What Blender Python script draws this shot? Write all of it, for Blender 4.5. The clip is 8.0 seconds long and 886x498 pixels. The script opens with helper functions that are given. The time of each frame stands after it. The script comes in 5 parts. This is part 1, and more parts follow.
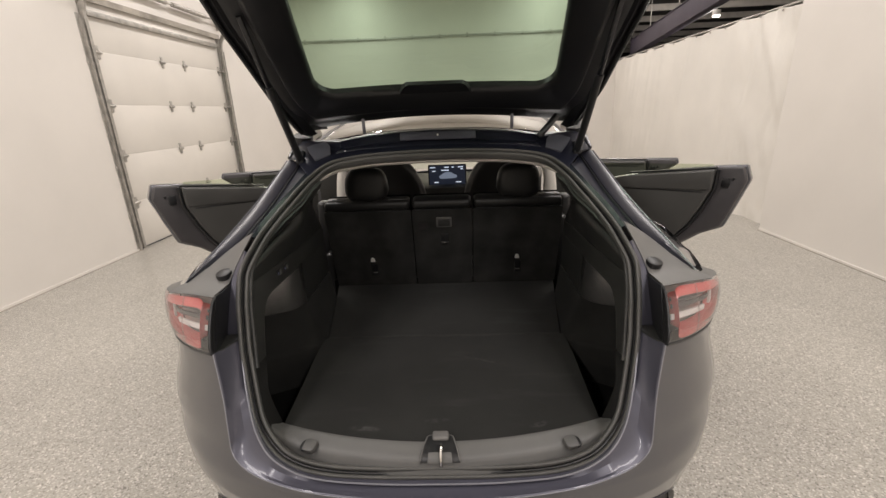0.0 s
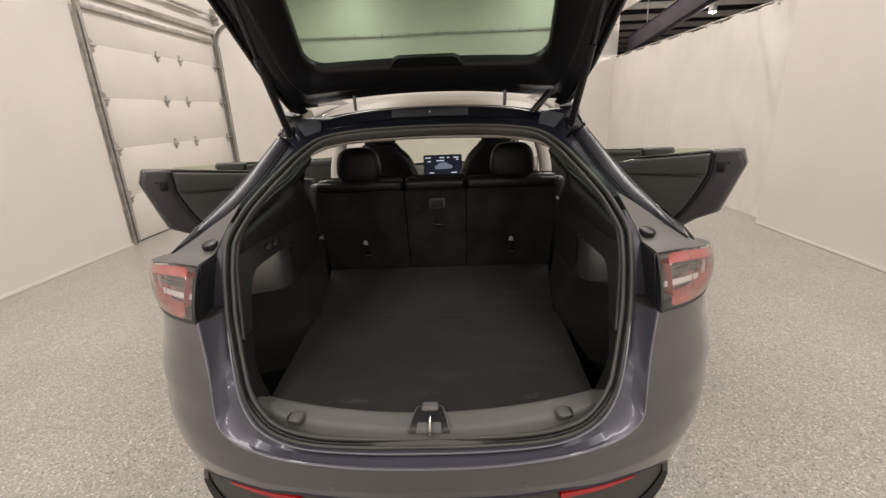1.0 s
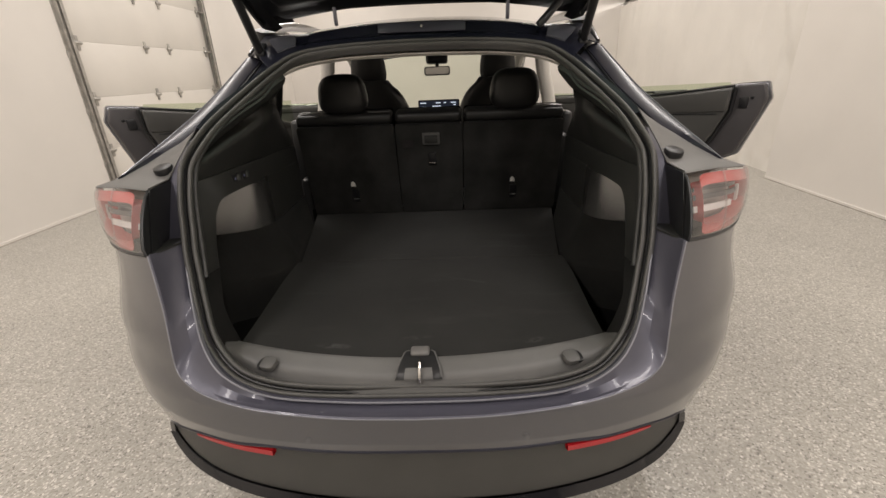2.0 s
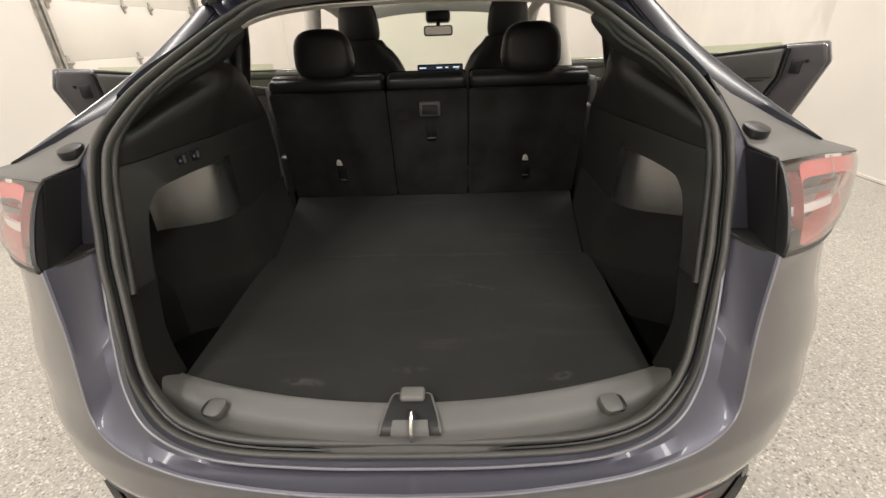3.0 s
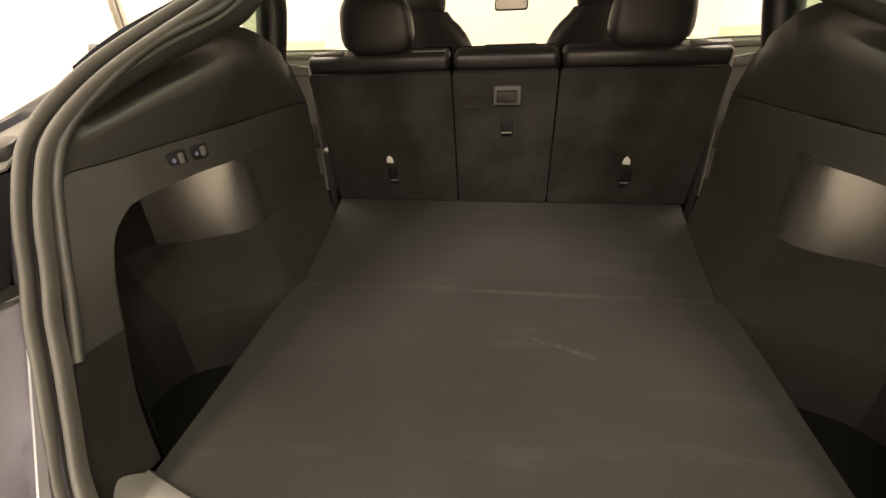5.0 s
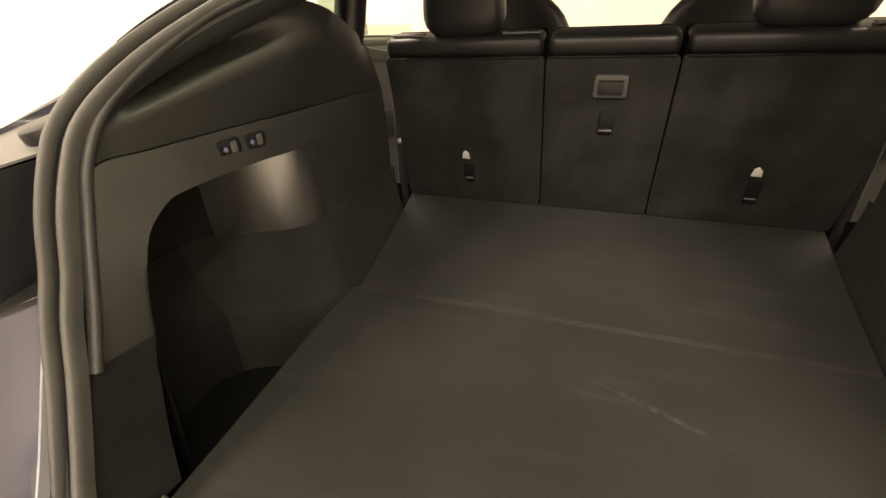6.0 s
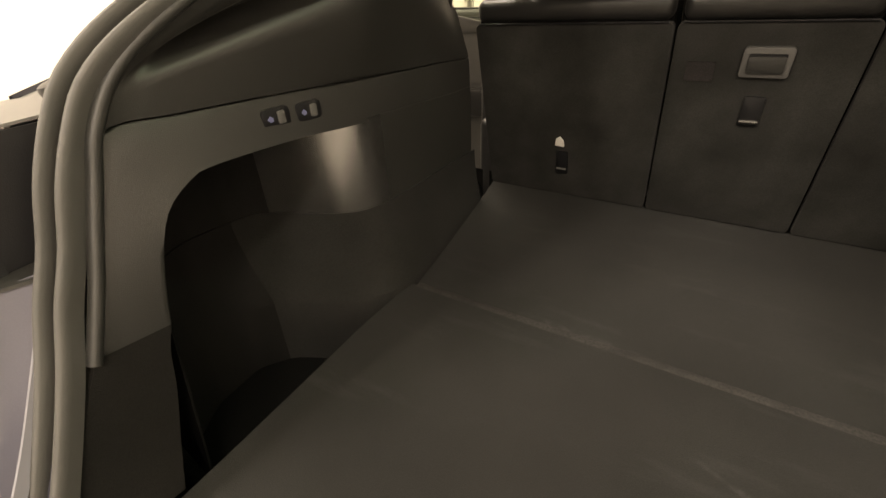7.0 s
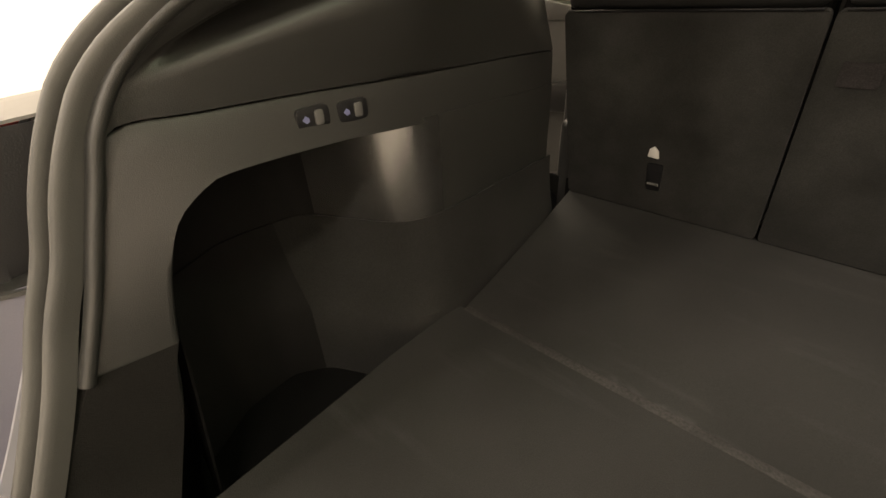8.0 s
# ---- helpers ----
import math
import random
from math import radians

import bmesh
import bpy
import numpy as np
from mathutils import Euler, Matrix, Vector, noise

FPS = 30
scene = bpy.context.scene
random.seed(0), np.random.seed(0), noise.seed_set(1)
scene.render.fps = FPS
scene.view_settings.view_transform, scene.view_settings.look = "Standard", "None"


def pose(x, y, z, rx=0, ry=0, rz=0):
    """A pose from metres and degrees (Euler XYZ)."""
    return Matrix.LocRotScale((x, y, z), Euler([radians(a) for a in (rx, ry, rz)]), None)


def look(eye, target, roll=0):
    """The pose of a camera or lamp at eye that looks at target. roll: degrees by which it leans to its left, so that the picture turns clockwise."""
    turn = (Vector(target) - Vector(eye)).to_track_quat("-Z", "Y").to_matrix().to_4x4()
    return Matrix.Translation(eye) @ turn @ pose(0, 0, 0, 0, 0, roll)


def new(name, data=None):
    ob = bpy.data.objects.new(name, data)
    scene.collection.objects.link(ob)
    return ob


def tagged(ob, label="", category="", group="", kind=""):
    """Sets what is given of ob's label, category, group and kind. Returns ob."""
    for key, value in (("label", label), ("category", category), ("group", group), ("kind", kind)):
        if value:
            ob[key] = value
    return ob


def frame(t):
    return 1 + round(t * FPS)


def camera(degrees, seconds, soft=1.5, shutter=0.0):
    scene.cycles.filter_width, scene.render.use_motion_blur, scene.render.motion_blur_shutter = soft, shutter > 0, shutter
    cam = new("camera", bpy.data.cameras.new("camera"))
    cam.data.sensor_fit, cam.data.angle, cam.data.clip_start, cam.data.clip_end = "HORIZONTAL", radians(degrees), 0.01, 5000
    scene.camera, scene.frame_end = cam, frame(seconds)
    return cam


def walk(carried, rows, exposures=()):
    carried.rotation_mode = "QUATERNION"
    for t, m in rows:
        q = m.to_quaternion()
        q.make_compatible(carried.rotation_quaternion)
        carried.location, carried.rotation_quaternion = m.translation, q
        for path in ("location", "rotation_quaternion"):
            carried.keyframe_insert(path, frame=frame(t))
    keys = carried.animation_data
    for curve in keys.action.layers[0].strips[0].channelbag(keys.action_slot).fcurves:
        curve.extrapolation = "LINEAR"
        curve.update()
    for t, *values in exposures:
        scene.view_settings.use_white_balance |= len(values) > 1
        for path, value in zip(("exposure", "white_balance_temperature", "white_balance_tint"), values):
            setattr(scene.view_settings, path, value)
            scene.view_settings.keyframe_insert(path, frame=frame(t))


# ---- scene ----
cam = camera(91.8, 8.0)
PATH = [
    (0, (0.083, -0.807, 1.581), (-0.011, 1.094, 0.967), -2.2),
    (0.5, (0.088, -0.829, 1.558), (0.003, 1.08, 0.967), -2.2),
    (1, (0.104, -0.814, 1.485), (0.018, 1.089, 0.876), -2.2),
    (1.5, (0.126, -0.771, 1.389), (0.039, 1.111, 0.719), -2.3),
    (1.7, (0.119, -0.746, 1.364), (0.037, 1.122, 0.654), -2.2),
    (3, (0.104, -0.416, 1.306), (0.012, 1.374, 0.418), -2.2),
    (3.5, (0.107, -0.315, 1.293), (-0.018, 1.46, 0.381), -2.4),
    (4, (0.094, -0.216, 1.277), (-0.062, 1.553, 0.357), -2.3),
    (4.5, (0.056, -0.145, 1.265), (-0.154, 1.616, 0.34), -2.2),
    (6, (-0.001, 0.056, 1.238), (-0.642, 1.689, 0.277), -2.6),
    (6.5, (-0.014, 0.135, 1.214), (-0.829, 1.674, 0.229), -2.5),
    (7, (-0.034, 0.195, 1.199), (-1.008, 1.616, 0.184), -2.9),
    (7.5, (-0.054, 0.245, 1.185), (-1.148, 1.548, 0.133), -2.8),
    (8, (-0.075, 0.308, 1.193), (-1.299, 1.495, 0.149), -3.3),
]
EXPOSE = [(0.0, -0.15, 6400, 13), (1.5, -0.28, 6500, 13), (3.0, 0.3, 6450, 10), (3.5, 0.72, 6900, 11), (4.0, 1.12, 7550, 11), (4.5, 1.35, 8000, 12), (6.0, 1.27, 8100, 12), (8.0, 1.14, 7700, 12)]
walk(cam, [(t, look(eye, target, roll)) for t, eye, target, roll in PATH], EXPOSE)

# ---------------------------------------------------------------- light
world = bpy.data.worlds.new("world")
scene.world = world
world.use_nodes = True
world.node_tree.nodes["Background"].inputs[0].default_value = (0.9, 0.85, 0.78, 1)
world.node_tree.nodes["Background"].inputs[1].default_value = 0.02
CEIL = 4.6


def ceiling_lamp(x, y, sx, sy, watts):
    lamp = bpy.data.lights.new("ceiling_lamp", "AREA")
    lamp.shape, lamp.size, lamp.size_y, lamp.energy = "RECTANGLE", sx, sy, watts
    lamp.color = (1.0, 0.95, 0.895)
    ob = new("ceiling_lamp", lamp)
    ob.matrix_world = pose(x, y, CEIL - 0.12, 0, 0, 0)
    return ob


for lx in (-2.4, 2.2):
    for ly, watts in ((-4.4, 135), (-1.2, 92), (2.4, 70), (5.8, 62), (9.2, 66)):
        ceiling_lamp(lx, ly, 0.3, 2.4, watts)

# ---------------------------------------------------------------- materials


def material(name, colour, rough=0.5, metal=0.0, coat=0.0, grain=0.0, grain_size=300.0, bump=0.0, bump_size=300.0, blotch=0.0,
             blotch_size=3.0, spec=0.5, sheen=0.0, rough_var=0.0):
    """A procedural material: base colour with fine grain and large blotches, and a fine relief."""
    m = bpy.data.materials.new(name)
    m.use_nodes = True
    t = m.node_tree
    b = t.nodes["Principled BSDF"]
    b.inputs["Roughness"].default_value = rough
    b.inputs["Metallic"].default_value = metal
    b.inputs["Coat Weight"].default_value = coat
    b.inputs["Coat Roughness"].default_value = 0.04
    b.inputs["Specular IOR Level"].default_value = spec
    b.inputs["Sheen Weight"].default_value = sheen
    co = t.nodes.new("ShaderNodeTexCoord").outputs["Object"]

    def noise_at(size, detail=3.0):
        n = t.nodes.new("ShaderNodeTexNoise")
        n.inputs["Scale"].default_value = size
        n.inputs["Detail"].default_value = detail
        t.links.new(co, n.inputs["Vector"])
        return n.outputs["Fac"]

    def scaled(socket, low, high):
        r = t.nodes.new("ShaderNodeMapRange")
        r.inputs["From Min"].default_value, r.inputs["From Max"].default_value = 0.3, 0.7
        r.inputs["To Min"].default_value, r.inputs["To Max"].default_value = low, high
        t.links.new(socket, r.inputs["Value"])
        return r.outputs["Result"]

    def times(a, c):
        n = t.nodes.new("ShaderNodeMath")
        n.operation = "MULTIPLY"
        t.links.new(a, n.inputs[0])
        t.links.new(c, n.inputs[1])
        return n.outputs[0]

    fac = None
    if grain:
        fac = scaled(noise_at(grain_size), 1 - grain, 1 + grain)
    if blotch:
        g = scaled(noise_at(blotch_size, 5.0), 1 - blotch, 1 + blotch)
        fac = times(fac, g) if fac else g
    if fac:
        v = t.nodes.new("ShaderNodeVectorMath")
        v.operation = "SCALE"
        v.inputs[0].default_value = colour
        t.links.new(fac, v.inputs["Scale"])
        t.links.new(v.outputs[0], b.inputs["Base Color"])
    else:
        b.inputs["Base Color"].default_value = (*colour, 1)
    if rough_var:
        t.links.new(scaled(noise_at(blotch_size * 2, 4.0), rough - rough_var, rough + rough_var), b.inputs["Roughness"])
    if bump:
        n = t.nodes.new("ShaderNodeBump")
        n.inputs["Strength"].default_value = min(bump, 1.0)
        n.inputs["Distance"].default_value = 0.002
        t.links.new(noise_at(bump_size), n.inputs["Height"])
        t.links.new(n.outputs[0], b.inputs["Normal"])
    return m


def glass(name, tint, gloss=1.0, edge=3.5):
    m = bpy.data.materials.new(name)
    m.use_nodes = True
    t = m.node_tree
    t.nodes.clear()
    out = t.nodes.new("ShaderNodeOutputMaterial")
    mix, clear, shine, fres, power = (t.nodes.new("ShaderNode" + k) for k in ("MixShader", "BsdfTransparent", "BsdfGlossy", "LayerWeight", "Math"))
    power.operation = "POWER"
    power.inputs[1].default_value = edge
    clear.inputs[0].default_value = (*tint, 1)
    shine.inputs["Roughness"].default_value = 0.02
    fres.inputs["Blend"].default_value = 0.5
    t.links.new(fres.outputs["Facing"], power.inputs[0])
    lift = t.nodes.new("ShaderNodeMapRange")
    lift.inputs["To Min"].default_value, lift.inputs["To Max"].default_value = 0.04 * gloss, 1.0
    t.links.new(power.outputs[0], lift.inputs["Value"])
    t.links.new(lift.outputs[0], mix.inputs[0])
    t.links.new(clear.outputs[0], mix.inputs[1])
    t.links.new(shine.outputs[0], mix.inputs[2])
    t.links.new(mix.outputs[0], out.inputs[0])
    return m


def glowing(name, colour, strength):
    m = bpy.data.materials.new(name)
    m.use_nodes = True
    b = m.node_tree.nodes["Principled BSDF"]
    b.inputs["Base Color"].default_value = (*colour, 1)
    b.inputs["Emission Color"].default_value = (*colour, 1)
    b.inputs["Emission Strength"].default_value = strength
    return m


def flake_floor():
    """Poured resin floor with stone-coloured flakes and a low sheen."""
    m = bpy.data.materials.new("flake_floor")
    m.use_nodes = True
    t = m.node_tree
    b = t.nodes["Principled BSDF"]
    co = t.nodes.new("ShaderNodeTexCoord").outputs["Object"]
    cell = t.nodes.new("ShaderNodeTexVoronoi")
    cell.inputs["Scale"].default_value = 145
    t.links.new(co, cell.inputs["Vector"])
    sep = t.nodes.new("ShaderNodeSeparateColor")
    t.links.new(cell.outputs["Color"], sep.inputs[0])
    ramp = t.nodes.new("ShaderNodeValToRGB")
    e = ramp.color_ramp.elements
    e[0].position, e[0].color = 0.0, (0.17, 0.16, 0.14, 1)
    e[1].position, e[1].color = 1.0, (0.66, 0.63, 0.58, 1)
    for p, c in ((0.12, (0.32, 0.30, 0.265, 1)), (0.55, (0.38, 0.36, 0.32, 1)), (0.84, (0.435, 0.412, 0.372, 1))):
        n = e.new(p)
        n.color = c
    t.links.new(sep.outputs[0], ramp.inputs[0])
    wide = t.nodes.new("ShaderNodeTexNoise")
    wide.inputs["Scale"].default_value = 0.9
    wide.inputs["Detail"].default_value = 6
    t.links.new(co, wide.inputs["Vector"])
    r = t.nodes.new("ShaderNodeMapRange")
    r.inputs["To Min"].default_value, r.inputs["To Max"].default_value = 0.78, 1.22
    t.links.new(wide.outputs["Fac"], r.inputs["Value"])
    v = t.nodes.new("ShaderNodeVectorMath")
    v.operation = "SCALE"
    t.links.new(ramp.outputs[0], v.inputs[0])
    t.links.new(r.outputs[0], v.inputs["Scale"])
    t.links.new(v.outputs[0], b.inputs["Base Color"])
    b.inputs["Roughness"].default_value = 0.32
    bump = t.nodes.new("ShaderNodeBump")
    bump.inputs["Strength"].default_value = 0.25
    bump.inputs["Distance"].default_value = 0.001
    t.links.new(sep.outputs[1], bump.inputs["Height"])
    t.links.new(bump.outputs[0], b.inputs["Normal"])
    return m


SMUDGES = [(-.218, .220, .058, .016, -6, .034), (.290, .228, .040, .014, 18, .032), (-.009, .251, .05, .012, 4, .022), (.135, .575, .14, .008, -22, .02), (-.13, .765, .2, .012, -3, .012), (.25, .752, .16, .009, 0, .010)]


def scuffed(m, low=0.0, high=0.009):
    """Adds faint pale scuffs and pressed marks to a felt material."""
    t = m.node_tree
    b = t.nodes["Principled BSDF"]
    old = b.inputs["Base Color"].links[0].from_socket
    co = t.nodes.new("ShaderNodeTexCoord").outputs["Object"]
    mp = t.nodes.new("ShaderNodeMapping")
    mp.inputs["Scale"].default_value = (2.2, 11.0, 1.0)
    mp.inputs["Rotation"].default_value = (0, 0, 0.35)
    t.links.new(co, mp.inputs["Vector"])
    n = t.nodes.new("ShaderNodeTexNoise")
    n.inputs["Scale"].default_value, n.inputs["Detail"].default_value, n.inputs["Roughness"].default_value = 1.6, 7.0, 0.62
    t.links.new(mp.outputs[0], n.inputs["Vector"])
    r = t.nodes.new("ShaderNodeMapRange")
    r.inputs["From Min"].default_value, r.inputs["From Max"].default_value = 0.57, 0.74
    r.inputs["To Min"].default_value, r.inputs["To Max"].default_value = low, high
    t.links.new(n.outputs["Fac"], r.inputs["Value"])
    add = t.nodes.new("ShaderNodeVectorMath")
    add.operation = "ADD"
    t.links.new(old, add.inputs[0])
    t.links.new(r.outputs[0], add.inputs[1])
    last = add.outputs[0]
    for cx, cy, lx, ly, turn, amount in SMUDGES:
        place = t.nodes.new("ShaderNodeMapping")
        place.vector_type = "TEXTURE"
        place.inputs["Location"].default_value = (cx, cy, 0.703)
        place.inputs["Rotation"].default_value = (0, 0, radians(turn))
        place.inputs["Scale"].default_value = (lx, ly, 1.0)
        t.links.new(co, place.inputs["Vector"])
        far = t.nodes.new("ShaderNodeVectorMath")
        far.operation = "LENGTH"
        t.links.new(place.outputs[0], far.inputs[0])
        fade = t.nodes.new("ShaderNodeMapRange")
        fade.interpolation_type = "SMOOTHSTEP"
        fade.inputs["From Min"].default_value, fade.inputs["From Max"].default_value = 1.0, 0.2
        fade.inputs["To Max"].default_value = amount
        t.links.new(far.outputs["Value"], fade.inputs["Value"])
        spots = t.nodes.new("ShaderNodeTexNoise")
        spots.inputs["Scale"].default_value, spots.inputs["Detail"].default_value = 55.0, 5.0
        t.links.new(co, spots.inputs["Vector"])
        cut = t.nodes.new("ShaderNodeMapRange")
        cut.inputs["From Min"].default_value, cut.inputs["From Max"].default_value = 0.40, 0.62
        t.links.new(spots.outputs["Fac"], cut.inputs["Value"])
        both = t.nodes.new("ShaderNodeMath")
        both.operation = "MULTIPLY"
        t.links.new(fade.outputs[0], both.inputs[0])
        t.links.new(cut.outputs[0], both.inputs[1])
        more = t.nodes.new("ShaderNodeVectorMath")
        more.operation = "ADD"
        t.links.new(last, more.inputs[0])
        t.links.new(both.outputs[0], more.inputs[1])
        last = more.outputs[0]
    t.links.new(last, b.inputs["Base Color"])
    return m


M_FLOOR = flake_floor()
M_WALL = material("white_liner_panel", (0.75, 0.712, 0.662), 0.40, grain=0.02, blotch=0.06, blotch_size=0.7, rough_var=0.06, bump=0.1, bump_size=30)
M_BACKWALL = material("grey_wall_paint", (0.16, 0.152, 0.142), 0.6, blotch=0.08, blotch_size=0.8, bump=0.1, bump_size=30)
M_CURTAIN = material("white_vinyl_sheet", (0.76, 0.725, 0.67), 0.38, blotch=0.05, blotch_size=1.2, bump=0.35, bump_size=7)
M_CEIL = material("white_ceiling", (0.75, 0.72, 0.66), 0.7, blotch=0.06, blotch_size=0.8)
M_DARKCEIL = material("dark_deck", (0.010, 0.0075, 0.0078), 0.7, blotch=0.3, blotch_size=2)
M_JOIST = material("joist_paint", (0.62, 0.58, 0.53), 0.6, blotch=0.2, blotch_size=3)
M_BEAM = material("dusk_steel_paint", (0.055, 0.045, 0.065), 0.5, blotch=0.2, blotch_size=3)
M_GDOOR = material("garage_door_enamel", (0.74, 0.70, 0.64), 0.42, blotch=0.04, blotch_size=1.5, bump=0.15, bump_size=60)
M_ZINC = material("galvanised_steel", (0.46, 0.44, 0.41), 0.4, metal=0.75, blotch=0.2, blotch_size=14)
M_DIRT = material("dusty_sealant", (0.32, 0.29, 0.25), 0.8, blotch=0.4, blotch_size=4)
M_PAINT = material("slate_metallic_paint", (0.118, 0.118, 0.130), 0.33, metal=0.85, coat=1.0, grain=0.08, grain_size=900)
M_RUBBER = material("weatherstrip_rubber", (0.070, 0.068, 0.064), 0.48, bump=0.1, bump_size=700, blotch=0.12, blotch_size=9)
M_PLASTIC = material("charcoal_moulded_plastic", (0.0265, 0.0264, 0.0248), 0.40, spec=0.5, grain=0.1, grain_size=800, bump=0.18, bump_size=900, blotch=0.06, blotch_size=6)
M_SILL = material("grey_moulded_plastic", (0.094, 0.092, 0.088), 0.45, grain=0.08, grain_size=800, bump=0.22, bump_size=900, blotch=0.08, blotch_size=8)
M_CLAD = material("dark_cladding_plastic", (0.048, 0.0465, 0.043), 0.5, grain=0.08, grain_size=800, bump=0.25, bump_size=900, blotch=0.1, blotch_size=8)
M_GUTTER = material("indigo_inner_paint", (0.074, 0.073, 0.096), 0.40, metal=0.3, coat=0.18, grain=0.06, grain_size=900)
# Car paint darkened to navy for the open gate it reflects.
M_NAVY = material("dark_reflection_paint", (0.010, 0.011, 0.019), 0.34, spec=0.22, coat=0.06)
M_COVER = material("satin_pocket_plastic", (0.024, 0.0234, 0.0222), 0.24, grain=0.06, grain_size=700, bump=0.06, bump_size=900, spec=1.0)
M_COVER.node_tree.nodes["Principled BSDF"].inputs["IOR"].default_value = 2.0
M_SHELF = material("grey_satin_paint", (0.125, 0.121, 0.115), 0.48, grain=0.05, grain_size=800, blotch=0.1, blotch_size=12)
# Holds painted shade: cargo well, pocket back and gaps between seat backs.
M_VOID = material("recess_shade_black", (0.0055, 0.0054, 0.0052), 1.0, spec=0.05, grain=0.3, grain_size=500)
# Slate car paint with its dark reflections put into the base colour.
M_BLADE = material("darkened_slate_paint", (0.022, 0.022, 0.031), 0.30, metal=0.0, spec=0.28, coat=0.08, grain=0.08, grain_size=900, blotch=0.15, blotch_size=18)
# Car paint made paler, with the light it catches put into the colour.
M_CORNER = material("pale_lit_paint", (0.145, 0.147, 0.175), 0.32, metal=0.4, coat=0.4, grain=0.06, grain_size=900)
# Paler than the car paint: painted highlight for its edges.
M_EDGE = material("paint_edge_highlight", (0.24, 0.24, 0.27), 0.36, metal=0.4)
M_DUST = material("dusty_fold_felt", (0.0200, 0.0191, 0.0173), 0.95, grain=0.5, grain_size=260, blotch=0.4, blotch_size=22, bump=0.4, bump_size=800)
M_BLACK = material("black_plastic", (0.010, 0.010, 0.011), 0.38, bump=0.1, bump_size=700)
M_GLOSSBLACK = material("gloss_black_trim", (0.008, 0.008, 0.010), 0.08)
M_CARPET = material("black_needle_felt", (0.0180, 0.0179, 0.0166), 0.95, grain=0.25, grain_size=700, bump=0.3, bump_size=900, blotch=0.16, blotch_size=5, sheen=0.10, spec=0.1)
scuffed(M_CARPET)
M_FELT = material("felt_side_lining", (0.0178, 0.0176, 0.0164), 0.95, grain=0.4, grain_size=700, bump=0.5, bump_size=900, blotch=0.2, blotch_size=6, sheen=0.03, spec=0.1)
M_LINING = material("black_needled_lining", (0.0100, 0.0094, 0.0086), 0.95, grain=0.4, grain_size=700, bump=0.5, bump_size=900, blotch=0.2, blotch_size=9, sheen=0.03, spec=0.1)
M_PATCH = material("worn_felt_patch", (0.028, 0.0255, 0.0255), 0.95, grain=0.25, grain_size=500, blotch=0.2, blotch_size=30, spec=0.1)
# Near-black that stands for shade in the rear of the side pocket.
M_POCKETSHADE = material("pocket_shade_black", (0.0092, 0.0088, 0.0083), 0.85, spec=0.15, grain=0.2, grain_size=600)
M_LEATHER = material("black_synthetic_leather", (0.017, 0.0165, 0.016), 0.38, bump=0.2, bump_size=500, blotch=0.1, blotch_size=10)
M_SEATBACK = material("black_seatback_carpet", (0.0245, 0.0242, 0.0227), 0.92, grain=0.2, grain_size=650, bump=0.22, bump_size=800, blotch=0.38, blotch_size=8, sheen=0.05, spec=0.1)
M_LINER = material("pale_headliner_fabric", (0.62, 0.59, 0.54), 0.9, grain=0.1, grain_size=500, bump=0.2, bump_size=600)
M_GLASS = glass("green_tinted_glass", (0.44, 0.575, 0.455))
M_PANE = glass("pale_green_glass", (0.74, 0.80, 0.66))
M_CLEAR = glass("windscreen_glass", (0.94, 0.99, 0.90))
M_ROOFGLASS = glass("dark_roof_glass", (0.06, 0.06, 0.07), 1.0, 0.8)
M_LENS = glass("clear_lamp_lens", (0.92, 0.90, 0.90), 2.2, 2.6)
M_RED = material("red_lamp_plastic", (0.54, 0.115, 0.105), 0.26, coat=0.4, blotch=0.15, blotch_size=20)
M_REFLECT = material("red_reflector", (0.40, 0.008, 0.014), 0.3, coat=0.25, grain=0.2, grain_size=400)
M_LAMPGREY = material("lamp_bowl_silver", (0.42, 0.40, 0.39), 0.28, metal=0.6)
M_LAMPWHITE = material("white_light_guide", (0.72, 0.70, 0.68), 0.3)
M_CHROME = material("bright_steel", (0.62, 0.60, 0.57), 0.22, metal=1.0)
M_WHITE = material("white_plastic", (0.72, 0.70, 0.66), 0.5)
M_TYRE = material("tyre_rubber", (0.018, 0.018, 0.018), 0.8, bump=0.3, bump_size=200)
M_RIM = material("grey_alloy", (0.20, 0.20, 0.21), 0.35, metal=0.8)

# ---------------------------------------------------------------- mesh tools


def finish(bm, mat, sharp=38):
    bmesh.ops.recalc_face_normals(bm, faces=bm.faces)
    for f in bm.faces:
        f.smooth = True
    for e in bm.edges:
        if len(e.link_faces) == 2 and e.calc_face_angle(0) > radians(sharp):
            e.smooth = False
    me = bpy.data.meshes.new("mesh")
    bm.to_mesh(me)
    bm.free()
    me.materials.append(mat)
    return me


def part(name, bm, mat, parent=None, label="", sharp=38):
    """One mesh object out of a bmesh, under a thing or a part."""
    ob = new(name, finish(bm, mat, sharp))
    if parent:
        ob.parent = parent
    if label:
        ob["label"] = label
    return ob


def root(name, label, category, x=0, y=0, z=0, group="", kind=""):
    ob = new(name)
    ob.empty_display_size = 0.1
    ob.matrix_basis = pose(x, y, z)
    return tagged(ob, label, category, group, kind)


